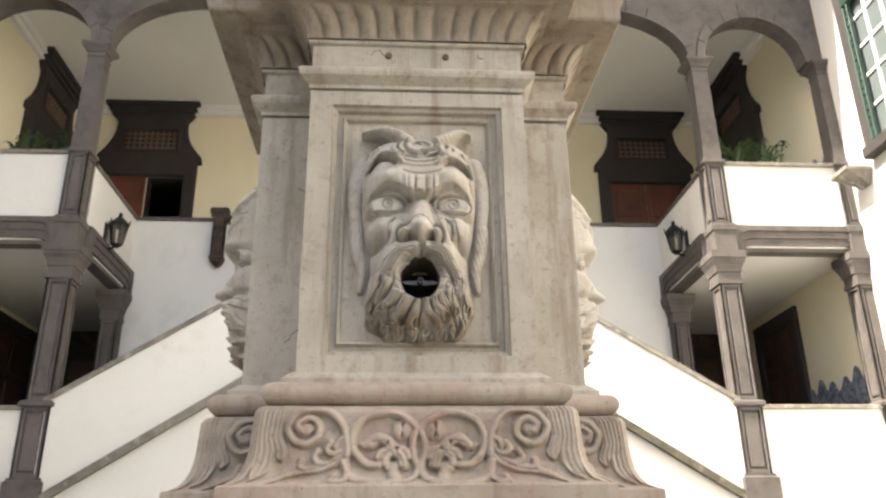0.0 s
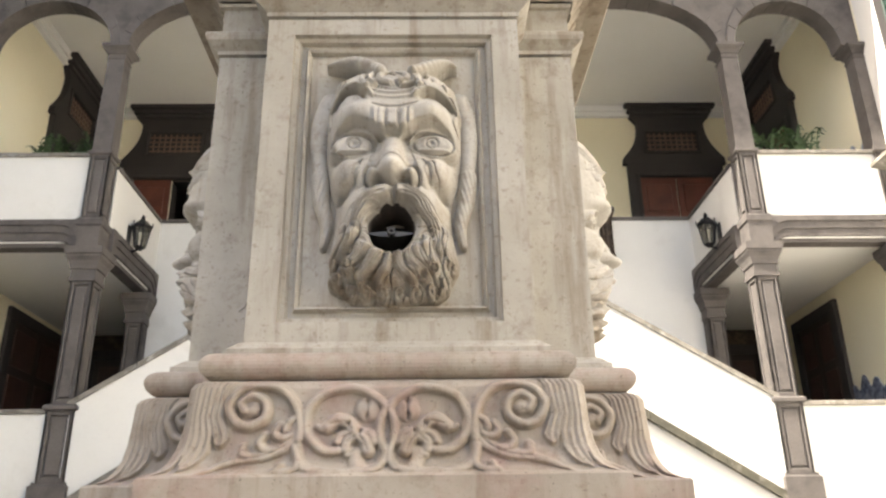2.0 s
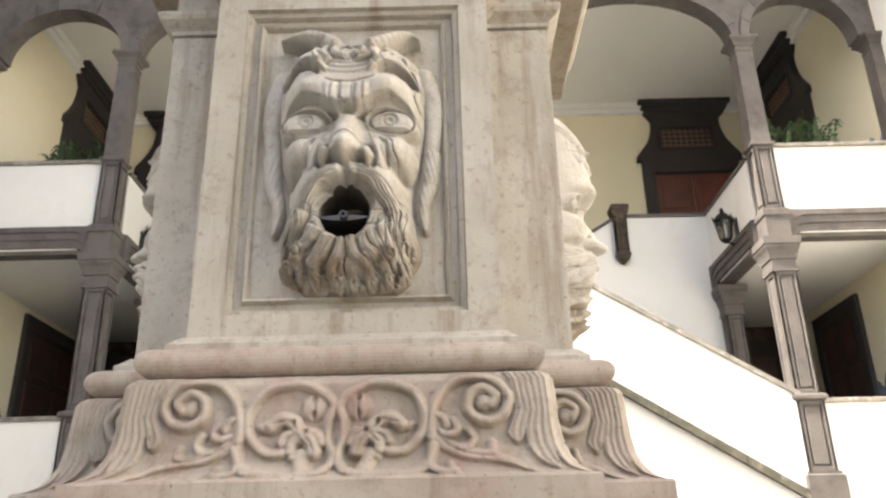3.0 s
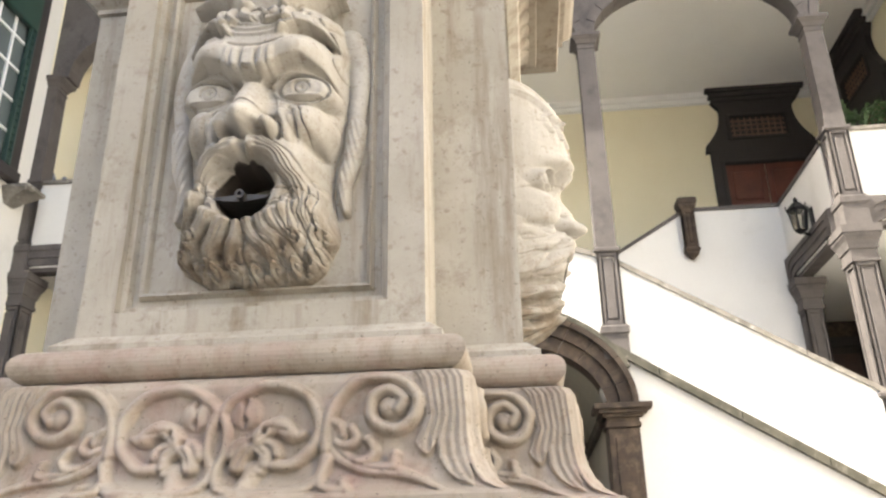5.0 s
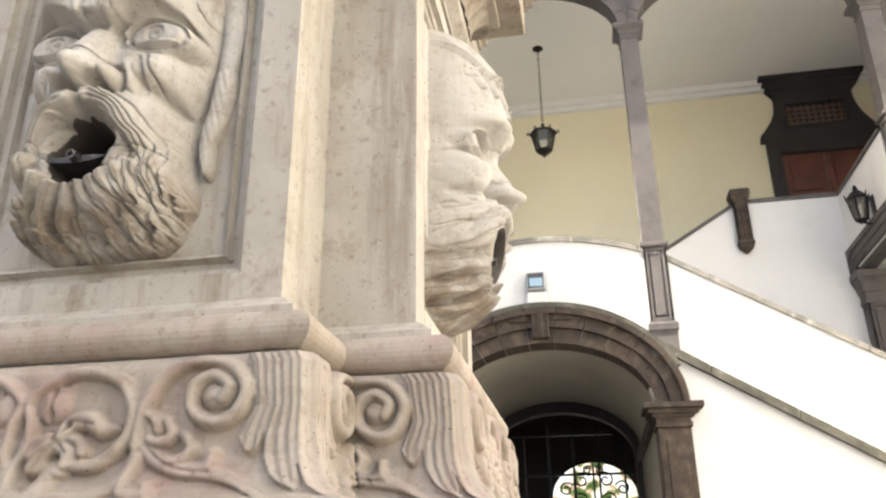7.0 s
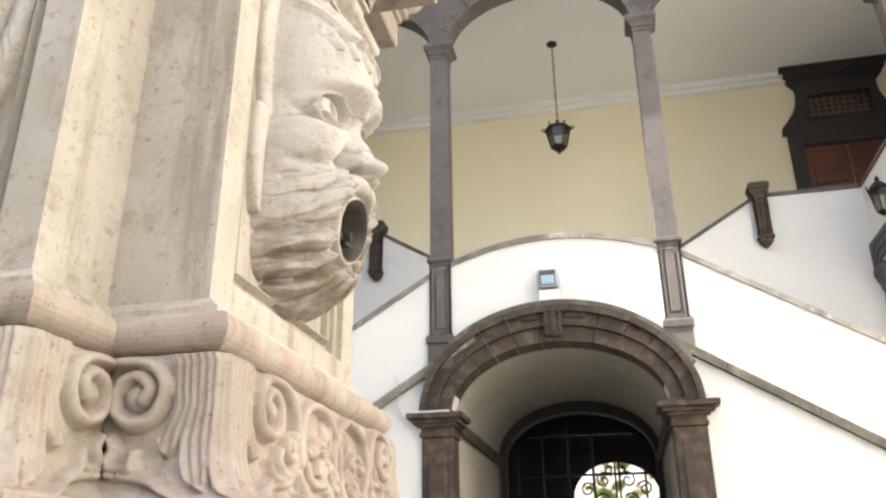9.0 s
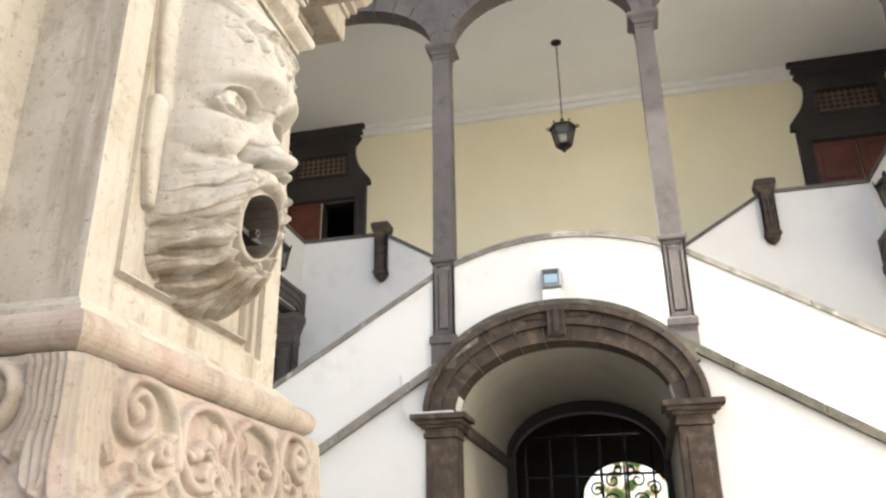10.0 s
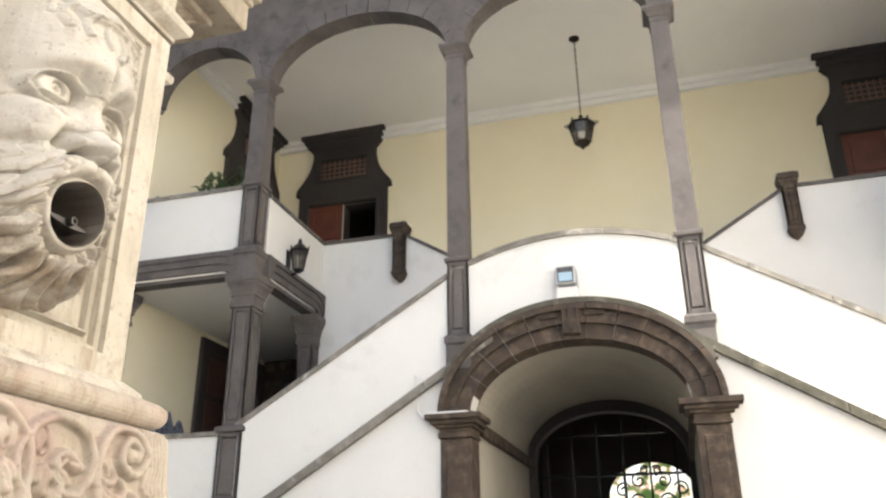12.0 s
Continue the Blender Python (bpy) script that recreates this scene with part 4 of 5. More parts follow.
    for pts in ([(0.040, 1.912), (0.052, 1.926), (0.048, 1.948)], [(-0.044, 1.914), (-0.050, 1.932), (-0.042, 1.950)], [(0.062, 1.916), (0.074, 1.934), (0.072, 1.956)], [(-0.066, 1.918), (-0.074, 1.938), (-0.066, 1.956)], [(0.0, 1.900), (0.010, 1.920), (0.006, 1.944)], [(0.012, 1.915), (0.024, 1.928), (0.022, 1.948)], [(-0.012, 1.912), (-0.022, 1.930), (-0.018, 1.948)]):
        h = lock(h, X, Z, pts, 0.0060, 0.0035, 0.008, 1)
    for pts in ([(0.060, 1.925), (0.072, 1.936), (0.088, 1.934)], [(0.052, 1.932), (0.064, 1.946), (0.080, 1.950)]):
        h = groove(h, a, Z, soft_line(pts), 0.0022, 0.004)
    h = np.where(inside, h, -0.03)
    for s in (-1, 1):
        for pts, w0, w1, top in (([(0.112, 2.000), (0.118, 1.930), (0.117, 1.870), (0.106, 1.806)], 0.0200, 0.0120, -0.008), ([(0.118, 1.800), (0.120, 1.755), (0.116, 1.710), (0.113, 1.668)], 0.0165, 0.0070, -0.008)):
            d, t = line(s * X, Z, soft_line(pts))
            w = w0 + (w1 - w0) * t * t
            fold = -0.024 + (top + 0.024) * np.clip(1 - (d / w) ** 2, 0, 1) ** 0.30
            h = np.where(d < w, np.maximum(h, fold), h)
    near = smooth(1.02, 0.90, np.sqrt((X / 0.053) ** 2 + ((Z - 1.675) / 0.047) ** 2))
    h = h * (1 - near) + near * np.interp(Z, (1.60, 1.64, 1.70, 1.74), (0.052, 0.064, 0.080, 0.090))
    return finish(h, X, Z, 1.676, 0.0440, 0.0380)


def mask(name, horned):
    u = np.linspace(-1, 1, 330)
    x, z = 0.148 * (1.38 * u - 0.38 * u ** 3), np.linspace(1.550, 2.043, 500)
    X, Z = np.meshgrid(x, z)
    h, mouth = (satyr_relief if horned else elder_relief)(X, Z)
    P = np.stack([X + 0.003, -R - h, Z], -1)
    return grid_mesh(name, P, h > -0.024, mouth < 1.060)


fountain = thing("fountain_pedestal", (PX, PY, 0), "carved pale marble fountain pedestal with bearded masks", "fountain")
part("plinth", loft(((0.16, 0), (0.16, 0.6), (0.104, 0.62), (0.104, 1.306), (0.101, 1.309))), PINK, fountain)


# carved foot: scrolls, rings with blossoms and fluted corner leaves
def foot_profile(f):
    return np.interp(f, (0, 0.03, 0.08, 0.16, 0.28, 0.45, 0.70, 0.90, 0.97, 1.0), (0.098, 0.086, 0.075, 0.067, 0.060, 0.056, 0.054, 0.052, 0.046, 0.036))


def foot_relief(X, V, half):
    a = np.abs(X)
    h = np.zeros(X.shape)

    def ridge(pts, w, top, mirror=True):
        nonlocal h
        w, top = 1.08 * w, 1.45 * top
        d, t = line(a if mirror else X, V, pts)
        h = np.maximum(h, top * np.sqrt(np.clip(1 - (d / w) ** 2, 0, 1)))
    # rings that cross on the axis, and the stem that runs on below them
    ridge(soft_line([(0.0030, 0.096), (0.014, 0.109), (0.046, 0.124), (0.086, 0.115), (0.1054, 0.088), (0.103, 0.058), (0.0815, 0.036), (0.062, 0.034)]), 0.0066, 0.0090)
    ridge(soft_line([(0.016, 0.112), (0.0035, 0.096), (0.0095, 0.074), (0.0095, 0.050), (0.003, 0.030), (0.010, 0.012), (0.036, 0.004), (0.074, 0.005), (0.105, 0.018), (0.1135, 0.043), (0.114, 0.073)]), 0.0058, 0.0082)
    # blossoms: a bud, a heart and drooping petals, with drilled holes
    for cx, cz, rx, rz, top in ((0.0265, 0.093, 0.0175, 0.0185, 0.0105), (0.038, 0.058, 0.0120, 0.0110, 0.0100)):
        e = ((a - cx) / rx) ** 2 + ((V - cz) / rz) ** 2
        h = np.maximum(h, top * np.sqrt(np.clip(1 - e, 0, 1)))
    ridge(soft_line([(0.043, 0.062), (0.052, 0.074), (0.066, 0.078), (0.078, 0.068)]), 0.0095, 0.0110)
    ridge(soft_line([(0.072, 0.074), (0.082, 0.064), (0.090, 0.068)]), 0.0048, 0.0085)
    ridge(soft_line([(0.036, 0.056), (0.028, 0.048), (0.024, 0.034)]), 0.0090, 0.0105)
    ridge(soft_line([(0.030, 0.060), (0.021, 0.057), (0.017, 0.046)]), 0.0070, 0.0090)
    ridge(soft_line([(0.043, 0.054), (0.051, 0.047), (0.052, 0.036)]), 0.0075, 0.0095)
    ridge(soft_line([(0.050, 0.060), (0.060, 0.056), (0.064, 0.046)]), 0.0060, 0.0085)
    for cx, cz in ((0.0275, 0.083), (0.050, 0.072), (0.036, 0.061), (0.0265, 0.104)):
        h = h - 0.012 * hill(a, V, cx, cz, 0.0022, 0.0036)
    for pts in ([(0.046, 0.064), (0.056, 0.075), (0.074, 0.071)], [(0.036, 0.054), (0.029, 0.046), (0.025, 0.034)], [(0.0265, 0.078), (0.0265, 0.106)], [(0.043, 0.054), (0.051, 0.046)]):
        h = h - 0.0032 * np.exp(-(line(a, V, pts)[0] / 0.0014) ** 2)
    ridge(soft_line([(0.040, 0.031), (0.037, 0.018), (0.030, 0.004)]), 0.0090, 0.0080)
    ridge(soft_line([(0.040, 0.031), (0.048, 0.028)]), 0.0055, 0.0080)
    # leaf spray with hooked lobes
    d, t = line(a, V, soft_line([(0.115, 0.075), (0.123, 0.048), (0.148, 0.030), (0.176, 0.025), (0.199, 0.016), (0.208, 0.004)]))
    wide = 0.0115 - 0.006 * t
    h = np.maximum(h, 0.0105 * np.sqrt(np.clip(1 - (d / wide) ** 2, 0, 1)))
    for p in ([(0.124, 0.056), (0.137, 0.053), (0.145, 0.061), (0.140, 0.072)], [(0.143, 0.036), (0.156, 0.038), (0.163, 0.047), (0.158, 0.058)], [(0.170, 0.026), (0.180, 0.031), (0.183, 0.042)], [(0.117, 0.040), (0.107, 0.018), (0.112, 0.006), (0.127, 0.006), (0.128, 0.014)], [(0.120, 0.080), (0.129, 0.074), (0.132, 0.064)]):
        ridge(soft_line(p), 0.0058, 0.0090)
    h = h - 0.0030 * np.exp(-(line(a, V, soft_line([(0.118, 0.066), (0.126, 0.046), (0.150, 0.029), (0.180, 0.024)]))[0] / 0.0018) ** 2)
    # volute
    ridge(soft_line([(0.1135, 0.050), (0.115, 0.076), (0.126, 0.106), (0.152, 0.127), (0.188, 0.126), (0.209, 0.104), (0.202, 0.079), (0.181, 0.069), (0.161, 0.082), (0.162, 0.104), (0.179, 0.114), (0.194, 0.103), (0.188, 0.091)]), 0.0068, 0.0100)
    e = ((a - 0.1795) / 0.0125) ** 2 + ((V - 0.0945) / 0.0125) ** 2
    h = np.maximum(h, 0.0115 * np.sqrt(np.clip(1 - e, 0, 1)))
    # fluted corner leaf with three tongues
    f = V / 0.14
    xb = np.interp(f, (0, 0.25, 0.40, 0.60, 0.88, 1.0), (0.206, 0.202, 0.203, 0.216, 0.212, 0.209))
    t = np.clip((a - xb) / (half - xb), 0, 1)
    leaf, rim = np.zeros(X.shape), np.zeros(X.shape)
    for t0, t1, foot in ((-0.02, 0.40, 0.26), (0.38, 0.86, 0.03), (0.84, 1.3, -0.12)):
        s = (t - (t0 + t1) / 2) / ((t1 - t0) / 2)
        low = foot + 0.24 * (1 - np.sqrt(np.clip(1 - s * s, 0, 1)))
        here = (np.abs(s) < 1) * smooth(0.0, 0.05, f - low)
        leaf = np.maximum(leaf, here)
        rim = np.maximum(rim, here * np.exp(-((f - low - 0.04) / 0.03) ** 2))
        rim = np.maximum(rim, here * 0.8 * smooth(0.55, 0.20, f) * np.exp(-((np.abs(s) - 0.88) / 0.12) ** 2))
    leaf = leaf * smooth(0.0, 0.04, t)
    flute = 0.0066 + 0.0017 * np.cos(t * 2 * math.pi * 6.5) + 0.0032 * rim
    h = np.maximum(h, leaf * flute)
    h = h * smooth(0, 0.006, half - a) * smooth(-0.001, 0.006, V) * smooth(0.141, 0.134, V)
    return h + 0.0010 * wobble(X, V, 0.012, 8) * smooth(0, 0.02, half - a)


def foot_face(first, second, nu, end_face):
    """One upright face of the foot between two corners of the plan."""
    f = np.linspace(0, 1, 90)
    t = np.linspace(0, 1, nu)
    T, Fh = np.meshgrid(t, f)
    P = np.zeros((*T.shape, 3))
    d = foot_profile(Fh)
    for k in (0, 1):
        c0 = np.array([cross(v)[first][k] for v in foot_profile(f)])[:, None]
        c1 = np.array([cross(v)[second][k] for v in foot_profile(f)])[:, None]
        P[..., k] = c0 + (c1 - c0) * T
    (x0, y0), (x1, y1) = cross(0)[first], cross(0)[second]
    nx, ny = (y1 - y0), -(x1 - x0)
    n = math.hypot(nx, ny)
    nx, ny = nx / n, ny / n
    half = W + d
    if end_face:
        X = (2 * T - 1) * half
        h = foot_relief(X * 0.262 / half, Fh * 0.14, np.full(T.shape, 0.262))
    else:
        away = T * (R - W)
        h = foot_relief(0.262 - away, Fh * 0.14, np.full(T.shape, 0.262)) * smooth(R - W, R - W - 0.012, away)
    P[..., 0] += nx * h
    P[..., 1] += ny * h
    P[..., 2] = 1.309 + 0.138 * Fh
    return P


END = grid_mesh("carved_face", foot_face(0, 1, 330, True))
side = foot_face(1, 2, 84, False)
RETURN_A = grid_mesh("carved_return", side)
RETURN_B = grid_mesh("carved_return", side * np.array((-1, 1, 1)))
for me in (END, RETURN_A, RETURN_B):
    me.materials.append(PINK)
for k in range(4):
    for me, nm, lab in ((END, "carved_face", "flared foot carved with scrolls and leaves"), (RETURN_A, "carved_return", ""), (RETURN_B, "carved_return", "")):
        ob = new(nm, me)
        ob.parent = fountain
        ob.matrix_basis = Matrix.Rotation(k * math.pi / 2, 4, "Z")
        if lab:
            ob["label"] = lab

part("torus", loft([(0.026 + 0.025 * math.sin(v), 1.468 - 0.0215 * math.cos(v)) for v in steps(0.0, math.pi, 12)]), PINK, fountain, "rounded moulding")
part("fillet", loft(((0.022, 1.4895), (0.022, 1.499), (0.017, 1.502), (0.005, 1.5125))), MARBLE, fountain)
part("shaft", loft(((0, 1.5125), (0, 2.1075)), True), MARBLE, fountain)
Z0, Z1 = 1.5125, 2.1075
for k in range(4):
    # framed panel: nested rectangles stepping back to the field, left open behind the mouth
    bm = bmesh.new()
    rows = ((W, Z0, Z1, 0.0), (0.175, 1.545, 2.075, 0.0), (0.173, 1.547, 2.073, 0.009), (0.166, 1.554, 2.066, 0.0110), (0.163, 1.557, 2.063, 0.021), (0.155, 1.565, 2.055, 0.0215), (0.151, 1.569, 2.051, 0.011), (0.147, 1.573, 2.047, 0.014), (0.144, 1.576, 2.044, 0.023), (0.03, 1.635, 1.71, 0.023))
    rings = [[bm.verts.new((sx * w, -R + d, z)) for sx, z in ((-1, z0), (1, z0), (1, z1), (-1, z1))] for w, z0, z1, d in rows]
    for a, b in zip(rings, rings[1:]):
        for i in range(4):
            bm.faces.new((a[i], a[(i + 1) % 4], b[(i + 1) % 4], b[i]))
    turn = Matrix.Rotation(k * math.pi / 2, 4, "Z")
    p = part("panel", bm, MARBLE, fountain, "framed panel")
    p.matrix_basis = turn
    horned = k in (0, 2)
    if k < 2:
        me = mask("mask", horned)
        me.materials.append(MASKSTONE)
        me.materials.append(RECESS)
    else:
        me = (satyr, elder)[k - 2]
    if k == 0:
        satyr = me
    if k == 1:
        elder = me
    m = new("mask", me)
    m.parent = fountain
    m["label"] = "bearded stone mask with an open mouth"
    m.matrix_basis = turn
    # lead nozzle lying across the mouth
    bm = strip(bmesh.new(), steps(-0.033, 0.037, 16), lambda x: 1.6665 - 0.0050 * (1 - ((x - 0.002) / 0.036) ** 2), lambda x: 1.6670 + 0.0030 * (1 - ((x - 0.002) / 0.036) ** 2), -R - 0.060, -R + 0.08)
    hexa_rows = ((0.0062, 0.0), (0.0058, 0.012), (0.0030, 0.0122), (0.0030, 0.002))
    rings = [[bm.verts.new((0.003 + r * math.cos(a), -R - 0.058 - o, 1.6672 + r * math.sin(a))) for a in steps(0, 2 * math.pi * 13 / 14, 13)] for r, o in hexa_rows]
    for r0, r1 in zip(rings, rings[1:]):
        for q in range(14):
            bm.faces.new((r0[q], r0[(q + 1) % 14], r1[(q + 1) % 14], r1[q]))
    bm.faces.new(rings[-1])
    s = part("spout", bm, LEAD, fountain, "dull lead water spout")
    s.matrix_basis = turn
part("bed_joint", loft(((-0.025, 2.10), (-0.025, 2.114))), MARBLE, fountain)
part("neck_moulding", loft(((-0.02, 2.1118), (0.004, 2.112), (0.004, 2.120), (0.012, 2.126), (0.022, 2.134), (0.025, 2.142), (0.024, 2.150), (0.018, 2.155), (0, 2.157))), MARBLE, fountain)
part("frieze", loft(((0, 2.157), (0, 2.218), (0.008, 2.220), (0.010, 2.227), (0.004, 2.229))), MARBLE, fountain)
# cavetto with carved tongues
bm = bmesh.new()
prof = [(0.012 + 0.046 * (1 - math.cos(f * math.pi / 2)), 2.229 + 0.063 * math.sin(f * math.pi / 2)) for f in steps(0, 1, 14)]
for i in range(12):
    j = (i + 1) % 12
    (x0, y0), (x1, y1) = cross(0)[i], cross(0)[j]
    n = 144 if i in (0, 3, 6, 9) else 48
    lx = math.hypot(x1 - x0, y1 - y0)
    nx, ny = (y1 - y0) / lx, -(x1 - x0) / lx
    grid = []
    for q, (d, z) in enumerate(prof):
        (ax, ay), (bx, by) = cross(d)[i], cross(d)[j]
        row = []
        for k in range(n + 1):
            u = k / n
            f = q / 14
            h = (0.009 * (abs(math.sin(u * lx / 0.037 * math.pi + 0.6)) ** 0.6 - 0.35 * math.exp(-(math.sin(u * lx / 0.037 * math.pi + 0.6) / 0.25) ** 2)) * math.sin(math.pi * min(1, 0.12 + f * 0.95))) * min(1, 12 * u, 12 * (1 - u))
            row.append(bm.verts.new((ax + (bx - ax) * u + nx * h, ay + (by - ay) * u + ny * h, z - 0.4 * h)))
        grid.append(row)
    for r0, r1 in zip(grid, grid[1:]):
        for k in range(n):
            bm.faces.new((r0[k], r0[k + 1], r1[k + 1], r1[k]))
part("leaf_cornice", bm, CORNICE, fountain, "cornice carved with leaf tongues", smooth=True)
part("corona", loft(((0.050, 2.290), (0.064, 2.293), (0.066, 2.305), (0.112, 2.307), (0.115, 2.312), (0.115, 2.37), (0.122, 2.372), (0.122, 2.385), (0.134, 2.39), (0.134, 2.405), (0.150, 2.42), (0.160, 2.44), (0.160, 2.52))), CORNICE, fountain)
for i, x in enumerate((-0.062, 0.060)):
    bm = bmesh.new()
    bmesh.ops.create_cone(bm, cap_ends=True, segments=14, radius1=0.008, radius2=0.007, depth=0.006, matrix=Matrix.Translation((x, -R - 0.001, 2.196)) @ Matrix.Rotation(math.pi / 2, 4, "X"))
    part("plug", bm, RUST, fountain, "rusty plugged hole")

# old cracks on the arm faces and a scratched mark on the frieze
for pts in ([(-0.262, 1.598), (-0.252, 1.605), (-0.249, 1.615), (-0.241, 1.620), (-0.234, 1.628)], [(-0.250, 1.936), (-0.240, 1.930), (-0.226, 1.931)]):
    tube("crack", [(x, -W - 0.0002, z) for x, z in pts], 0.0008, RECESS, fountain)
for pts in ([(-0.100, 2.196), (-0.092, 2.208), (-0.078, 2.210), (-0.076, 2.200), (-0.068, 2.196)], [(0.128, 2.204), (0.130, 2.196), (0.140, 2.195)]):
    tube("crack", [(x, -R - 0.0002, z) for x, z in pts], 0.0007, RECESS, fountain)


# ---- passage end: inner arch, gate, vestibule and street light beyond ----
bm = bmesh.new()
ix = [-1.25 - 0.30, -1.25, *[0.05 - 1.30 * math.cos(t) for t in steps(0.02, math.pi - 0.02, 30)], 1.35, 1.65]
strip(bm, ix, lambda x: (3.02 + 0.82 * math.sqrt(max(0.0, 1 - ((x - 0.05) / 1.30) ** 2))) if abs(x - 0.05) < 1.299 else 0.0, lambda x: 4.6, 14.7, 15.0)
tagged(part("wall_passage_end", bm, VAULT), "plastered cross wall at the passage end, darkened as shade", "wall", kind="structure")
inner = thing("inner_arch", (0, 0, 0), "dark stone arch around the iron gate", "arch", kind="structure")
for k in range(13):
    part("voussoir", ring_piece(bmesh.new(), 0.05, 3.02, (1.24, 0.76), (1.37, 0.95), math.pi * k / 13 + 0.001, math.pi * (k + 1) / 13 - 0.001, 14.63, 14.9), DARKSTONE, inner)
for s in (-1, 1):
    x0, x1 = sorted((0.05 + s * 1.24, 0.05 + s * 1.34))
    part("jamb", boxes((x0, x1, 14.63, 14.9, 0, 3.02), bevel=0.01), DARKSTONE, inner)
    # string course along the passage wall
    x0, x1 = sorted((0.05 + s * 1.26, 0.05 + s * 1.34))
    bm = boxes((x0, x1, A + 0.42, 14.62, 2.90, 3.06), bevel=0.015)
    tagged(part("passage_string", bm, BROWNSTONE), "dark stone string course on the passage wall", "moulding", kind="structure")
gate = thing("iron_gate", (0.05, 14.8, 0), "black wrought iron gate filling the inner arch", "gate")
for i in range(6):
    x = -1.05 + i * 0.42
    top = 3.0 + 0.64 * math.sqrt(max(0, 1 - (x / 1.2) ** 2))
    w = 0.024 if i in (2, 3) else 0.018
    part("bar", boxes((x - w, x + w, -0.015, 0.015, 0, top)), IRON, gate)
for z in (0.3, 1.4, 2.75, 3.42):
    part("rail", boxes((-1.19 if z < 3.1 else -0.9, 1.19 if z < 3.1 else 0.9, -0.02, 0.02, z - 0.02, z + 0.02)), IRON, gate)

# Near-black: interior shade put into wall colour; also dark wood of lower doors.
SHADE = material("interior_shade_and_dark_wood", (0.035, 0.022, 0.016), (0.022, 0.014, 0.010), 0.6, 30.0, 2.0, 0.2)
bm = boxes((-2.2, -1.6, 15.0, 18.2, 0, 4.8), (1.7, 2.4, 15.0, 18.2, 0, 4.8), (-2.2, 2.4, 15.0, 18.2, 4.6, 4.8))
tagged(part("vestibule_walls", bm, SHADE), "vestibule walls behind the gate, coloured near black as shade", "wall", kind="structure")
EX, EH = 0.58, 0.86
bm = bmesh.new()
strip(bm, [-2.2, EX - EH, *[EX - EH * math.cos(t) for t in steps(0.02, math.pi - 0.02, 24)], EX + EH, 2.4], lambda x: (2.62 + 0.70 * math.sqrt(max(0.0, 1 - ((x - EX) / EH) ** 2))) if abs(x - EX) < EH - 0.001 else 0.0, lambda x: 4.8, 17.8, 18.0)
tagged(part("wall_street", bm, SHADE), "street wall with an arched doorway, coloured dark as shade", "wall", kind="structure")


grille = thing("scroll_grille", (EX, 17.75, 0), "black iron scrollwork in the arched street doorway", "grille")
for s in (-1, 1):
    for cx, cz, r in ((0.24, 2.95, 0.17), (0.56, 2.78, 0.15), (0.30, 2.55, 0.16), (0.62, 2.45, 0.13), (0.12, 3.15, 0.09)):
        tube("scroll", [(s * (cx + q * math.cos(a)), 0, cz + q * math.sin(a)) for q, a in zip(steps(0.03, r, 22), steps(0, 9.0, 22))], 0.021, IRON, grille)
tube("stem", [(0, 0, 1.2), (0, 0, 3.28)], 0.022, IRON, grille)
tube("rim", [(EH * math.cos(a), 0, 2.62 + 0.69 * math.sin(a)) for a in steps(0, math.pi, 24)], 0.02, IRON, grille)
part("rail", boxes((-EH, EH, -0.02, 0.02, 2.32, 2.38)), IRON, grille)

# plain distance outside the street door
FAR = bpy.data.materials.new("street_distance")
FAR.use_nodes = True
n, l = FAR.node_tree.nodes, FAR.node_tree.links
tc, no, cr = n.new("ShaderNodeTexCoord"), n.new("ShaderNodeTexNoise"), n.new("ShaderNodeValToRGB")
no.inputs["Scale"].default_value = 2.4
no.inputs["Detail"].default_value = 6.0
el = cr.color_ramp.elements
el[0].position, el[0].color = 0.38, (0.05, 0.09, 0.03, 1)
el[1].position, el[1].color = 0.62, (0.85, 0.90, 0.95, 1)
for pos, col in ((0.44, (0.16, 0.22, 0.10, 1)), (0.47, (0.62, 0.34, 0.28, 1)), (0.50, (0.80, 0.80, 0.74, 1)), (0.53, (0.42, 0.52, 0.34, 1)), (0.555, (0.70, 0.72, 0.72, 1))):
    e = el.new(pos)
    e.color = col
em = n.new("ShaderNodeEmission")
em.inputs["Strength"].default_value = 0.48
l.new(tc.outputs["Object"], no.inputs["Vector"])
l.new(no.outputs["Fac"], cr.inputs[0])
l.new(cr.outputs[0], em.inputs[0])
l.new(em.outputs[0], n["Material Output"].inputs[0])
bm = boxes((-8, 10, 27.0, 27.1, 0.0, 9))
tagged(part("backdrop", bm, FAR), "sunlit trees and roofs across the street", "backdrop", kind="structure")


# ---- landing posts with pendants ----
def newel(x):
    t = thing("newel_post", (x, B - 0.05, 5.82), "grey stone newel post with a pointed pendant", "post", "landing posts")
    part("pendant", lathe_square(bmesh.new(), ((0.01, 0), (0.10, 0.09), (0.10, 0.12), (0.12, 0.14), (0.12, 0.18), (0.10, 0.20))), BROWNSTONE, t)
    panelled(t, 0.105, 0.20, 0.86, BROWNSTONE, "body")
    part("cap", lathe_square(bmesh.new(), ((0.105, 0.86), (0.14, 0.92), (0.14, 0.96), (0.155, 0.97), (0.155, 1.05), (0.12, 1.08))), BROWNSTONE, t)


newel(-3.04)
newel(3.22)

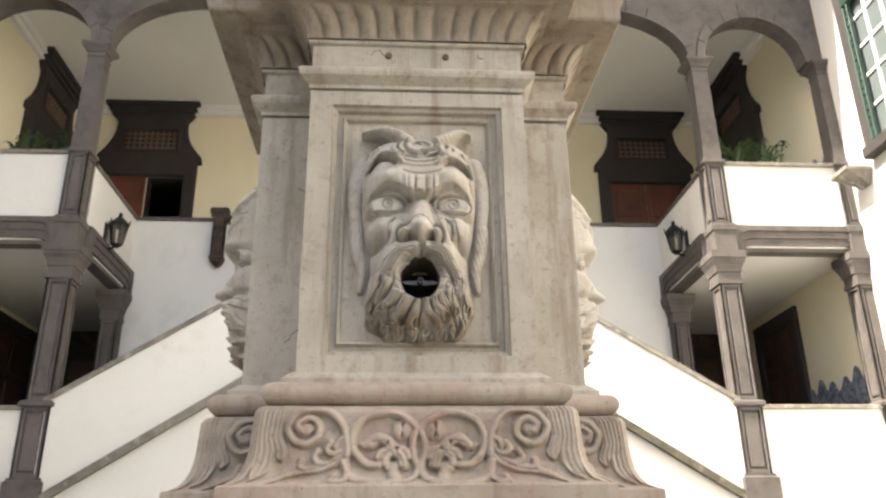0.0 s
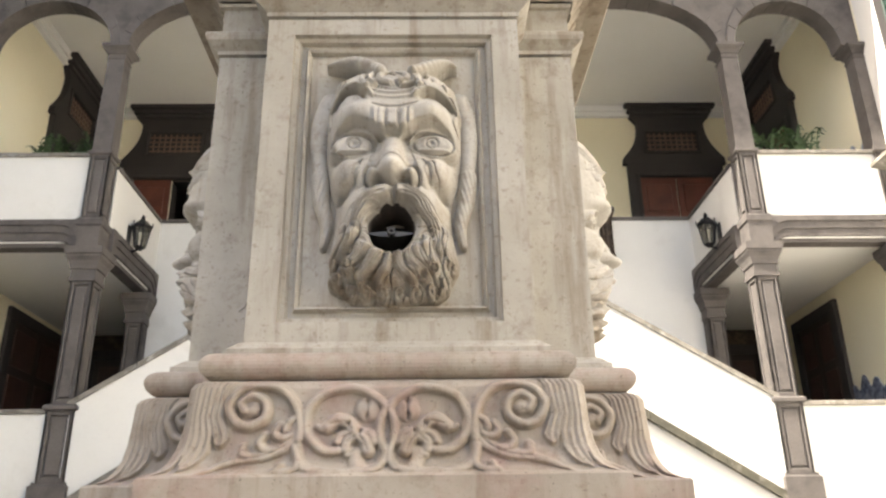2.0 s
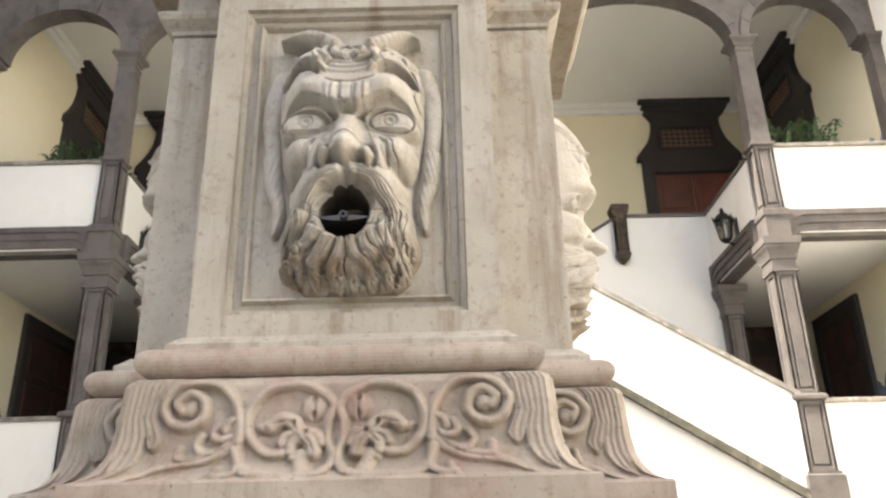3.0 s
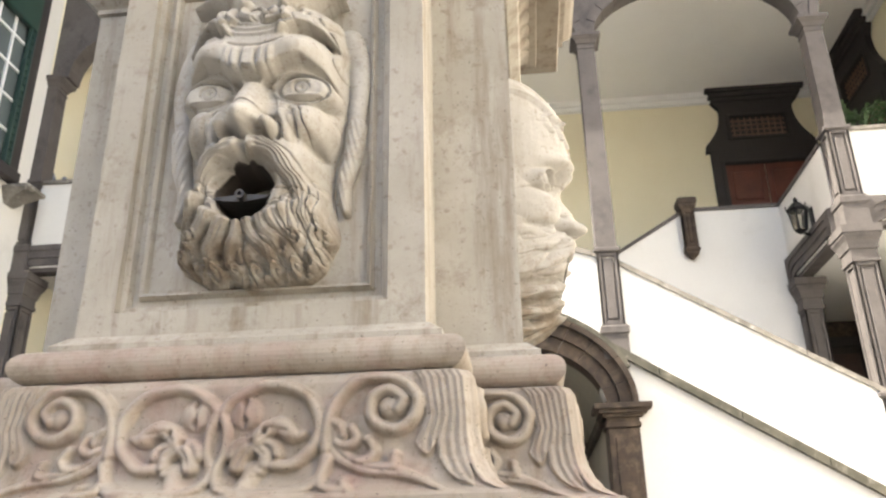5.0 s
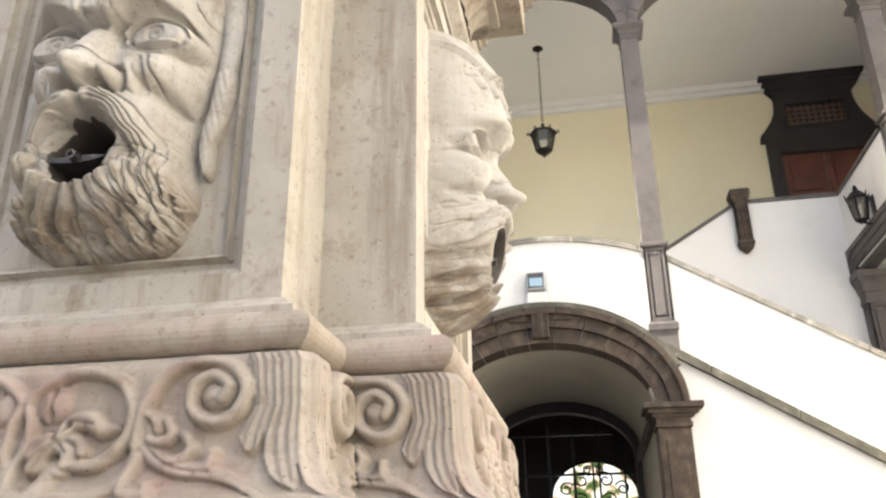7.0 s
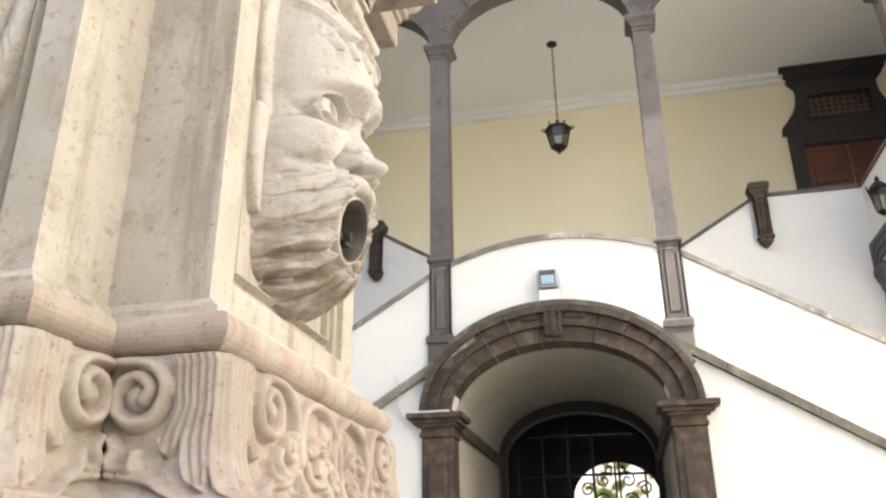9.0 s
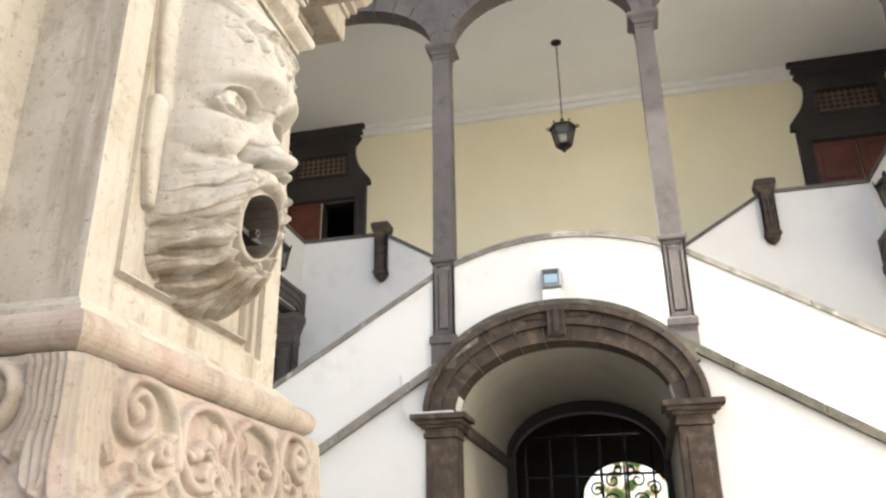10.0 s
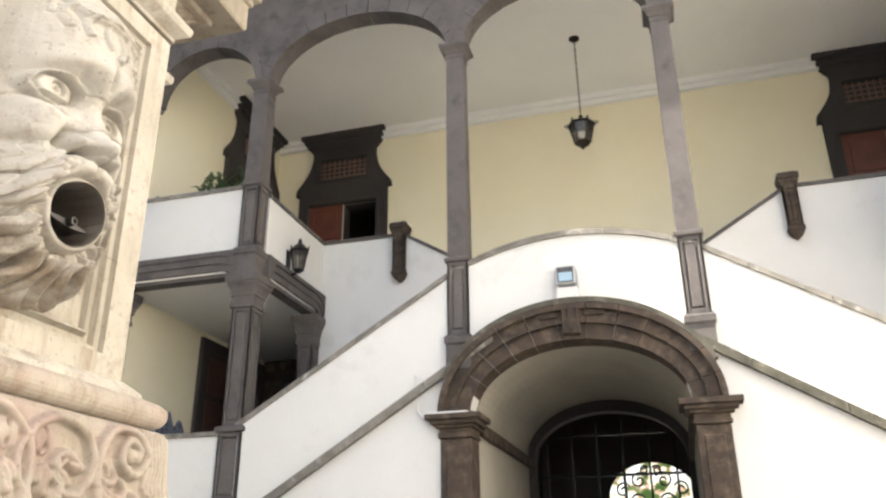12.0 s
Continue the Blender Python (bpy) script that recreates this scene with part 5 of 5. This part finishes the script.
LAMPGLASS = bpy.data.materials.new("lantern_glass")
LAMPGLASS.use_nodes = True
b = LAMPGLASS.node_tree.nodes["Principled BSDF"]
b.inputs["Base Color"].default_value = (0.60, 0.58, 0.50, 1)
b.inputs["Roughness"].default_value = 0.25
b.inputs["Transmission Weight"].default_value = 0.9
BRONZE = material("dark_bronze", (0.035, 0.026, 0.018), (0.022, 0.017, 0.012), 0.45, 60.0, 8.0, 0.2, metal=0.7, bump_size=0.002)


def hexa(bm, rows, n=6, turn=0.0):
    rings = [[bm.verts.new((r * math.cos(turn + 2 * math.pi * i / n), r * math.sin(turn + 2 * math.pi * i / n), z)) for i in range(n)] for r, z in rows]
    for a, b2 in zip(rings, rings[1:]):
        for i in range(n):
            bm.faces.new((a[i], a[(i + 1) % n], b2[(i + 1) % n], b2[i]))
    bm.faces.new(rings[0][::-1])
    bm.faces.new(rings[-1])
    return bm


def lantern_body(t, size, z):
    """Six-sided lantern hanging below z."""
    q = size
    part("crown", hexa(bmesh.new(), ((0.16 * q, z - 0.20 * q), (0.42 * q, z - 0.34 * q), (0.46 * q, z - 0.36 * q), (0.46 * q, z - 0.40 * q), (0.40 * q, z - 0.42 * q))), BRONZE, t)
    part("finial", hexa(bmesh.new(), ((0.03 * q, z), (0.07 * q, z - 0.05 * q), (0.04 * q, z - 0.10 * q), (0.10 * q, z - 0.15 * q), (0.16 * q, z - 0.20 * q)), 10), BRONZE, t)
    part("glazing", hexa(bmesh.new(), ((0.37 * q, z - 0.42 * q), (0.24 * q, z - 1.0 * q))), LAMPGLASS, t, "pale glass panes")
    for i in range(6):
        a = 2 * math.pi * i / 6
        tube("rib", [(0.39 * q * math.cos(a), 0.39 * q * math.sin(a), z - 0.41 * q), (0.255 * q * math.cos(a), 0.255 * q * math.sin(a), z - 1.0 * q)], 0.022 * q, BRONZE, t)
        tube("scroll", [((0.46 + 0.06 * math.sin(v)) * q * math.cos(a), (0.46 + 0.06 * math.sin(v)) * q * math.sin(a), z - 0.40 * q + (0.10 * q) * (1 - math.cos(v)) / 2) for v in steps(0, 3.6, 8)], 0.018 * q, BRONZE, t)
    part("base", hexa(bmesh.new(), ((0.26 * q, z - 0.99 * q), (0.28 * q, z - 1.03 * q), (0.20 * q, z - 1.10 * q), (0.08 * q, z - 1.16 * q), (0.05 * q, z - 1.22 * q), (0.02 * q, z - 1.26 * q))), BRONZE, t)


t = thing("hanging_lantern", (0.155, 13.5, 0), "dark bronze lantern hanging on a long chain", "lantern")
part("ceiling_rose", hexa(bmesh.new(), ((0.10, CEIL - 0.002), (0.10, CEIL - 0.02), (0.05, CEIL - 0.05), (0.02, CEIL - 0.08)), 16), BRONZE, t)
zt = 8.86
for i in range(22):
    z = zt + 0.0 + i * (CEIL - 0.08 - zt) / 22
    d = (CEIL - 0.08 - zt) / 22
    r = 0.016
    pts = [(r * math.cos(v) * (i % 2), r * math.cos(v) * ((i + 1) % 2), z + d / 2 + 0.62 * d * math.sin(v)) for v in steps(0, 2 * math.pi, 10)]
    tube("link", pts, 0.006, BRONZE, t)
lantern_body(t, 0.56, zt)


def wall_lantern(x, y, z, side):
    t = thing("wall_lantern", (x, y, z), "small black iron lantern on a wall bracket", "lantern", "wall lanterns")
    part("wall_plate", boxes((min(0, side * 0.02), max(0, side * 0.02), -0.05, 0.05, -0.22, 0.10), bevel=0.005), IRON, t)
    tube("bracket", [(0, 0, -0.18), (side * 0.08, 0, -0.24), (side * 0.16, 0, -0.20)], 0.014, IRON, t)
    bm = hexa(bmesh.new(), ((0.03, -0.22), (0.05, -0.20), (0.075, -0.18)))
    bmesh.ops.translate(bm, verts=bm.verts[:], vec=(side * 0.16, 0, 0))
    part("cup", bm, IRON, t)
    for nm, rows, mat in (("glazing", ((0.066, -0.18), (0.105, 0.06)), LAMPGLASS), ("roof", ((0.13, 0.06), (0.13, 0.08), (0.05, 0.17), (0.02, 0.18), (0.03, 0.21), (0.01, 0.25)), IRON)):
        bm = hexa(bmesh.new(), rows)
        bmesh.ops.translate(bm, verts=bm.verts[:], vec=(side * 0.16, 0, 0))
        part(nm, bm, mat, t)
    for i in range(6):
        a = 2 * math.pi * i / 6
        ca, sa = math.cos(a), math.sin(a)
        tube("rib", [(side * 0.16 + 0.07 * ca, 0.07 * sa, -0.18), (side * 0.16 + 0.112 * ca, 0.112 * sa, 0.065)], 0.010, IRON, t)
        tube("spike", [(side * 0.16 + 0.125 * ca, 0.125 * sa, 0.075), (side * 0.16 + 0.13 * ca, 0.13 * sa, 0.13)], 0.008, IRON, t)
    return t


for x, y, side in ((COLS[0] + 0.14, 11.68, 1), (COLS[3] - 0.14, 11.71, -1)):
    wall_lantern(x, y, 5.96, side).scale = (1.25, 1.25, 1.25)

# floodlight above the arch
GREY = material("grey_housing", (0.42, 0.43, 0.43), (0.34, 0.35, 0.35), 0.45, 40.0, 6.0, 0.05)
# Blue base colour puts the sky's reflection into the floodlight's glass.
SCREEN = bpy.data.materials.new("sky_tinted_glass")
SCREEN.use_nodes = True
b = SCREEN.node_tree.nodes["Principled BSDF"]
b.inputs["Base Color"].default_value = (0.30, 0.42, 0.50, 1)
b.inputs["Roughness"].default_value = 0.08
t = thing("floodlight", (0.03, A - 0.06, 4.50), "small grey floodlight standing on the arch hood", "floodlight")
part("foot", boxes((-0.13, 0.13, -0.06, 0.10, -0.04, 0.11), bevel=0.01), PLASTER, t)
part("stirrup", boxes((-0.14, -0.125, -0.02, 0.02, 0.10, 0.34), (0.125, 0.14, -0.02, 0.02, 0.10, 0.34), (-0.14, 0.14, -0.02, 0.02, 0.10, 0.115)), GREY, t)
bm = boxes((-0.12, 0.12, -0.09, 0.08, 0.14, 0.38), bevel=0.015)
h = part("housing", bm, GREY, t)
part("reflector", boxes((-0.10, 0.10, -0.098, -0.085, 0.16, 0.36), bevel=0.004), LEAD, h)
part("glass", boxes((-0.085, 0.085, -0.104, -0.096, 0.17, 0.29), bevel=0.003), SCREEN, h, "glass front coloured blue for reflected sky")

# conduit and thin white strip beside the arch
tube("conduit", [(-1.98, A - 0.10, 3.62), (-1.97, A - 0.02, 3.50), (-1.97, A - 0.015, 3.18), (-1.84, A - 0.015, 3.02)], 0.012, PLASTER)
tagged(bpy.data.objects["conduit"], "thin white cable conduit on the wall", "conduit")
bm = boxes((-1.80, -1.28, A - 0.16, A + 0.05, 3.102, 3.13), bevel=0.006)
tagged(part("flashing", bm, PLASTER), "thin white strip on top of the arch capital", "flashing")


# ---- windows and consoles of the side walls ----
GREEN = material("dark_green_paint", (0.022, 0.050, 0.038), (0.015, 0.036, 0.028), 0.4, 40.0, 3.0, 0.1, grain_mix=0.2)
WHITEPAINT = material("white_sash_paint", (0.80, 0.80, 0.78), (0.72, 0.72, 0.70), 0.5, 30.0, 3.0, 0.05, grain_mix=0.1)
PANE = bpy.data.materials.new("window_glass")
PANE.use_nodes = True
b = PANE.node_tree.nodes["Principled BSDF"]
b.inputs["Base Color"].default_value = (0.10, 0.12, 0.12, 1)
b.inputs["Roughness"].default_value = 0.05


def side_window(x, y, side, name):
    """side: the way the window looks along x."""
    t = thing(name, (x, y, 6.9), "sash window with green shutters in a dark stone surround", "window", kind="structure")
    t.rotation_euler.z = side * math.pi / 2
    part("window_frame", boxes((-0.80, -0.58, -0.10, 0, -0.18, 3.2), (0.58, 0.80, -0.10, 0, -0.18, 3.2), (-0.58, 0.58, -0.10, 0, 3.0, 3.2), bevel=0.012), DARKSTONE, t)
    part("window_sill", boxes((-0.80, 0.80, -0.16, 0, -0.36, -0.18), bevel=0.015), DARKSTONE, t)
    part("pane", boxes((-0.55, 0.55, -0.022, -0.012, -0.15, 3.0)), PANE, t)
    for i in range(4):
        xx = -0.54 + i * 0.36
        part("muntin", boxes((xx - 0.018, xx + 0.018, -0.05, -0.02, -0.15, 3.0)), WHITEPAINT, t)
    for i in range(7):
        zz = -0.13 + i * 0.50
        part("muntin", boxes((-0.57, 0.57, -0.048, -0.02, zz - 0.018, zz + 0.018)), WHITEPAINT, t)
    for s in (-1, 1):
        x0, x1 = sorted((s * 0.575, s * 0.44))
        sh = part("shutter", boxes((x0, x0 + 0.03, -0.13, -0.055, -0.15, 3.0), (x1 - 0.03, x1, -0.13, -0.055, -0.15, 3.0), (x0 + 0.03, x1 - 0.03, -0.125, -0.06, -0.15, -0.05), (x0 + 0.03, x1 - 0.03, -0.125, -0.06, 2.9, 3.0), bevel=0.006), GREEN, t)
        for i in range(24):
            zz = -0.03 + i * 0.122
            part("louvre", boxes((x0 + 0.03, x1 - 0.03, -0.11, -0.07, zz, zz + 0.085)), GREEN, sh)
    part("shutter_hood", boxes((-0.57, 0.57, -0.14, -0.05, 2.15, 2.98), bevel=0.008), GREEN, t, "dark green panel over the sash")
    return t


side_window(WEST + 0.002, 9.42, 1, "window_1")
side_window(EAST - 0.002, 9.20, -1, "window_2")
for x, side in ((WEST, 1), (EAST, -1)):
    t = thing("stone_console", (x, 10.28, 6.40), "projecting grey stone console on the wall", "console", "wall consoles")
    part("slab", boxes((min(0, side * 0.42), max(0, side * 0.42), -0.22, 0.22, 0.02, 0.09), bevel=0.012), COPING, t)
    bm = bmesh.new()
    rows = [[bm.verts.new((side * d, y, z)) for d, y in ((0.0, -h), (w, -h), (w, h), (0.0, h))] for w, h, z in ((0.06, 0.10, -0.16), (0.16, 0.15, -0.07), (0.34, 0.19, 0.0), (0.38, 0.20, 0.02))]
    for a, b2 in zip(rows, rows[1:]):
        for i in range(4):
            bm.faces.new((a[i], a[(i + 1) % 4], b2[(i + 1) % 4], b2[i]))
    bm.faces.new(rows[0])
    bm.faces.new(rows[-1])
    part("bracket", bm, COPING, t)

# ---- tile panels with scalloped tops in the galleries ----
TILE = material("blue_white_tile", (0.30, 0.33, 0.38), (0.08, 0.10, 0.17), 0.3, 22.0, 9.0, 0.05, (0.05, 0.06, 0.11), (0.48, 0.60))
for x, side in ((WEST, 1), (EAST, -1)):
    for base, top, nm in ((2.0, 3.52, "lower"), (FLOOR, 7.02, "upper")):
        bm = bmesh.new()

        def crest(y):
            v = (y - 10.95) % 1.05 / 1.05
            return top + 0.30 * max(0.0, math.sin(math.pi * v)) ** 0.6 * (0.65 + 0.35 * math.cos(6 * math.pi * (v - 0.5)))
        strip(bm, steps(10.95, 13.05, 84), lambda y: base, crest, 0.0, 0.025)
        bmesh.ops.transform(bm, verts=bm.verts[:], matrix=Matrix(((0, side, 0, x), (1, 0, 0, 0), (0, 0, 1, 0), (0, 0, 0, 1))))
        tagged(part("tile_panel", bm, TILE), "blue and white tile panel with a scalloped top", "tile panel", "gallery tile panels")


# ---- plain doors of the lower gallery ----
def lower_door(at, rz, w, h, arched=False):
    t = thing("lower_door", (*at, 2.0), "dark wooden door in a plain stone surround", "door", "lower gallery doors")
    t.rotation_euler.z = rz
    part("surround", boxes((-w - 0.2, -w, -0.08, 0, 0, h), (w, w + 0.2, -0.08, 0, 0, h), (-w - 0.2, w + 0.2, -0.08, 0, h, h + 0.2), bevel=0.012), DARKSTONE, t)
    for s in (-1, 1):
        x0, x1 = sorted((s * 0.008, s * w))
        leaf = part("leaf", boxes((x0, x1, -0.04, -0.004, 0, h)), SHADE, t)
        for z0, z1 in ((0.15, 1.0), (1.15, h - 0.9), (h - 0.75, h - 0.12)):
            a, b2 = sorted((s * 0.10, s * (w - 0.1)))
            part("panel", boxes((a, b2, -0.058, -0.04, z0, z1), bevel=0.014), DARKWOOD, leaf)


lower_door((EAST, 13.70), -math.pi / 2, 0.62, 3.0)
lower_door((WEST, 14.38), math.pi / 2, 0.97, 3.1)
lower_door((5.9, C), 0, 0.75, 2.9)
lower_door((-5.6, C), 0, 0.75, 2.9)

bm = boxes((-5.285, -5.27, C - 0.004, C + 0.3, FLOOR, 8.79), (-4.52, -4.505, C - 0.004, C + 0.3, FLOOR, 8.79), (-5.27, -4.52, C - 0.004, C + 0.3, 8.775, 8.795))
tagged(part("door_lining", bm, DARKSTONE), "dark stone lining of the door opening", "trim", kind="structure")
# dim room behind the open gallery door leaf, shade put into wall colour
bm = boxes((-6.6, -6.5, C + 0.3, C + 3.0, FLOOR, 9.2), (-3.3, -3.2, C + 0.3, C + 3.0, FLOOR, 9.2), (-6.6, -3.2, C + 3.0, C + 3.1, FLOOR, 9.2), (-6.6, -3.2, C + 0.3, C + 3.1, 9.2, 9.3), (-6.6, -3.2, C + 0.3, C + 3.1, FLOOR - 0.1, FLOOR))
tagged(part("wall_room", bm, SHADE), "room behind the open door, its shade put into the walls", "wall", kind="structure")

# ---- planted troughs behind the parapets ----
LEAF = material("fern_leaf", (0.055, 0.10, 0.035), (0.035, 0.065, 0.025), 0.55, 30.0, 8.0, 0.1)
CLAY = material("terracotta", (0.32, 0.15, 0.09), (0.24, 0.11, 0.07), 0.85, 40.0, 6.0, 0.2)


def planter(x0, x1, tall, seed):
    rnd = random.Random(seed)
    t = thing("planter", ((x0 + x1) / 2, A + 0.38, FLOOR), "terracotta trough planted with green ferns", "planter", "parapet planters")
    half = (x1 - x0) / 2
    part("trough", boxes((-half, half, -0.14, 0.14, 0, 1.06), bevel=0.015), CLAY, t)
    bm = bmesh.new()
    for k in range(int(90 * half)):
        px, py = rnd.uniform(-half, half), rnd.uniform(-0.12, 0.12)
        ang, reach, rise = rnd.uniform(0, 2 * math.pi), rnd.uniform(0.18, 0.42), tall * rnd.uniform(0.5, 1.1)
        dx, dy = math.cos(ang), math.sin(ang)
        last = None
        for i in range(11):
            f = i / 10
            c = Vector((px + dx * reach * f, py + dy * reach * f * 0.8, 1.04 + rise * (1.9 * f - 1.35 * f * f)))
            if last is not None:
                w = 0.075 * (1 - 0.75 * f) * rnd.uniform(0.8, 1.2)
                side = Vector((-dy, dx, rnd.uniform(-0.25, 0.25)))
                for s in (-1, 1):
                    tip = c + side * w * s + Vector((dx, dy, -0.3)) * 0.02
                    mid = (last + c) / 2
                    bm.faces.new([bm.verts.new(v) for v in (last, mid + side * w * s * 0.5 - Vector((dx, dy, 0)) * 0.008, tip, c)])
            last = c
    me_ob = part("foliage", bm, LEAF, t, "green fern fronds")
    me_ob["kind"] = "stuff"


planter(5.25, 6.25, 0.85, 3)
planter(-5.80, -4.88, 0.72, 4)
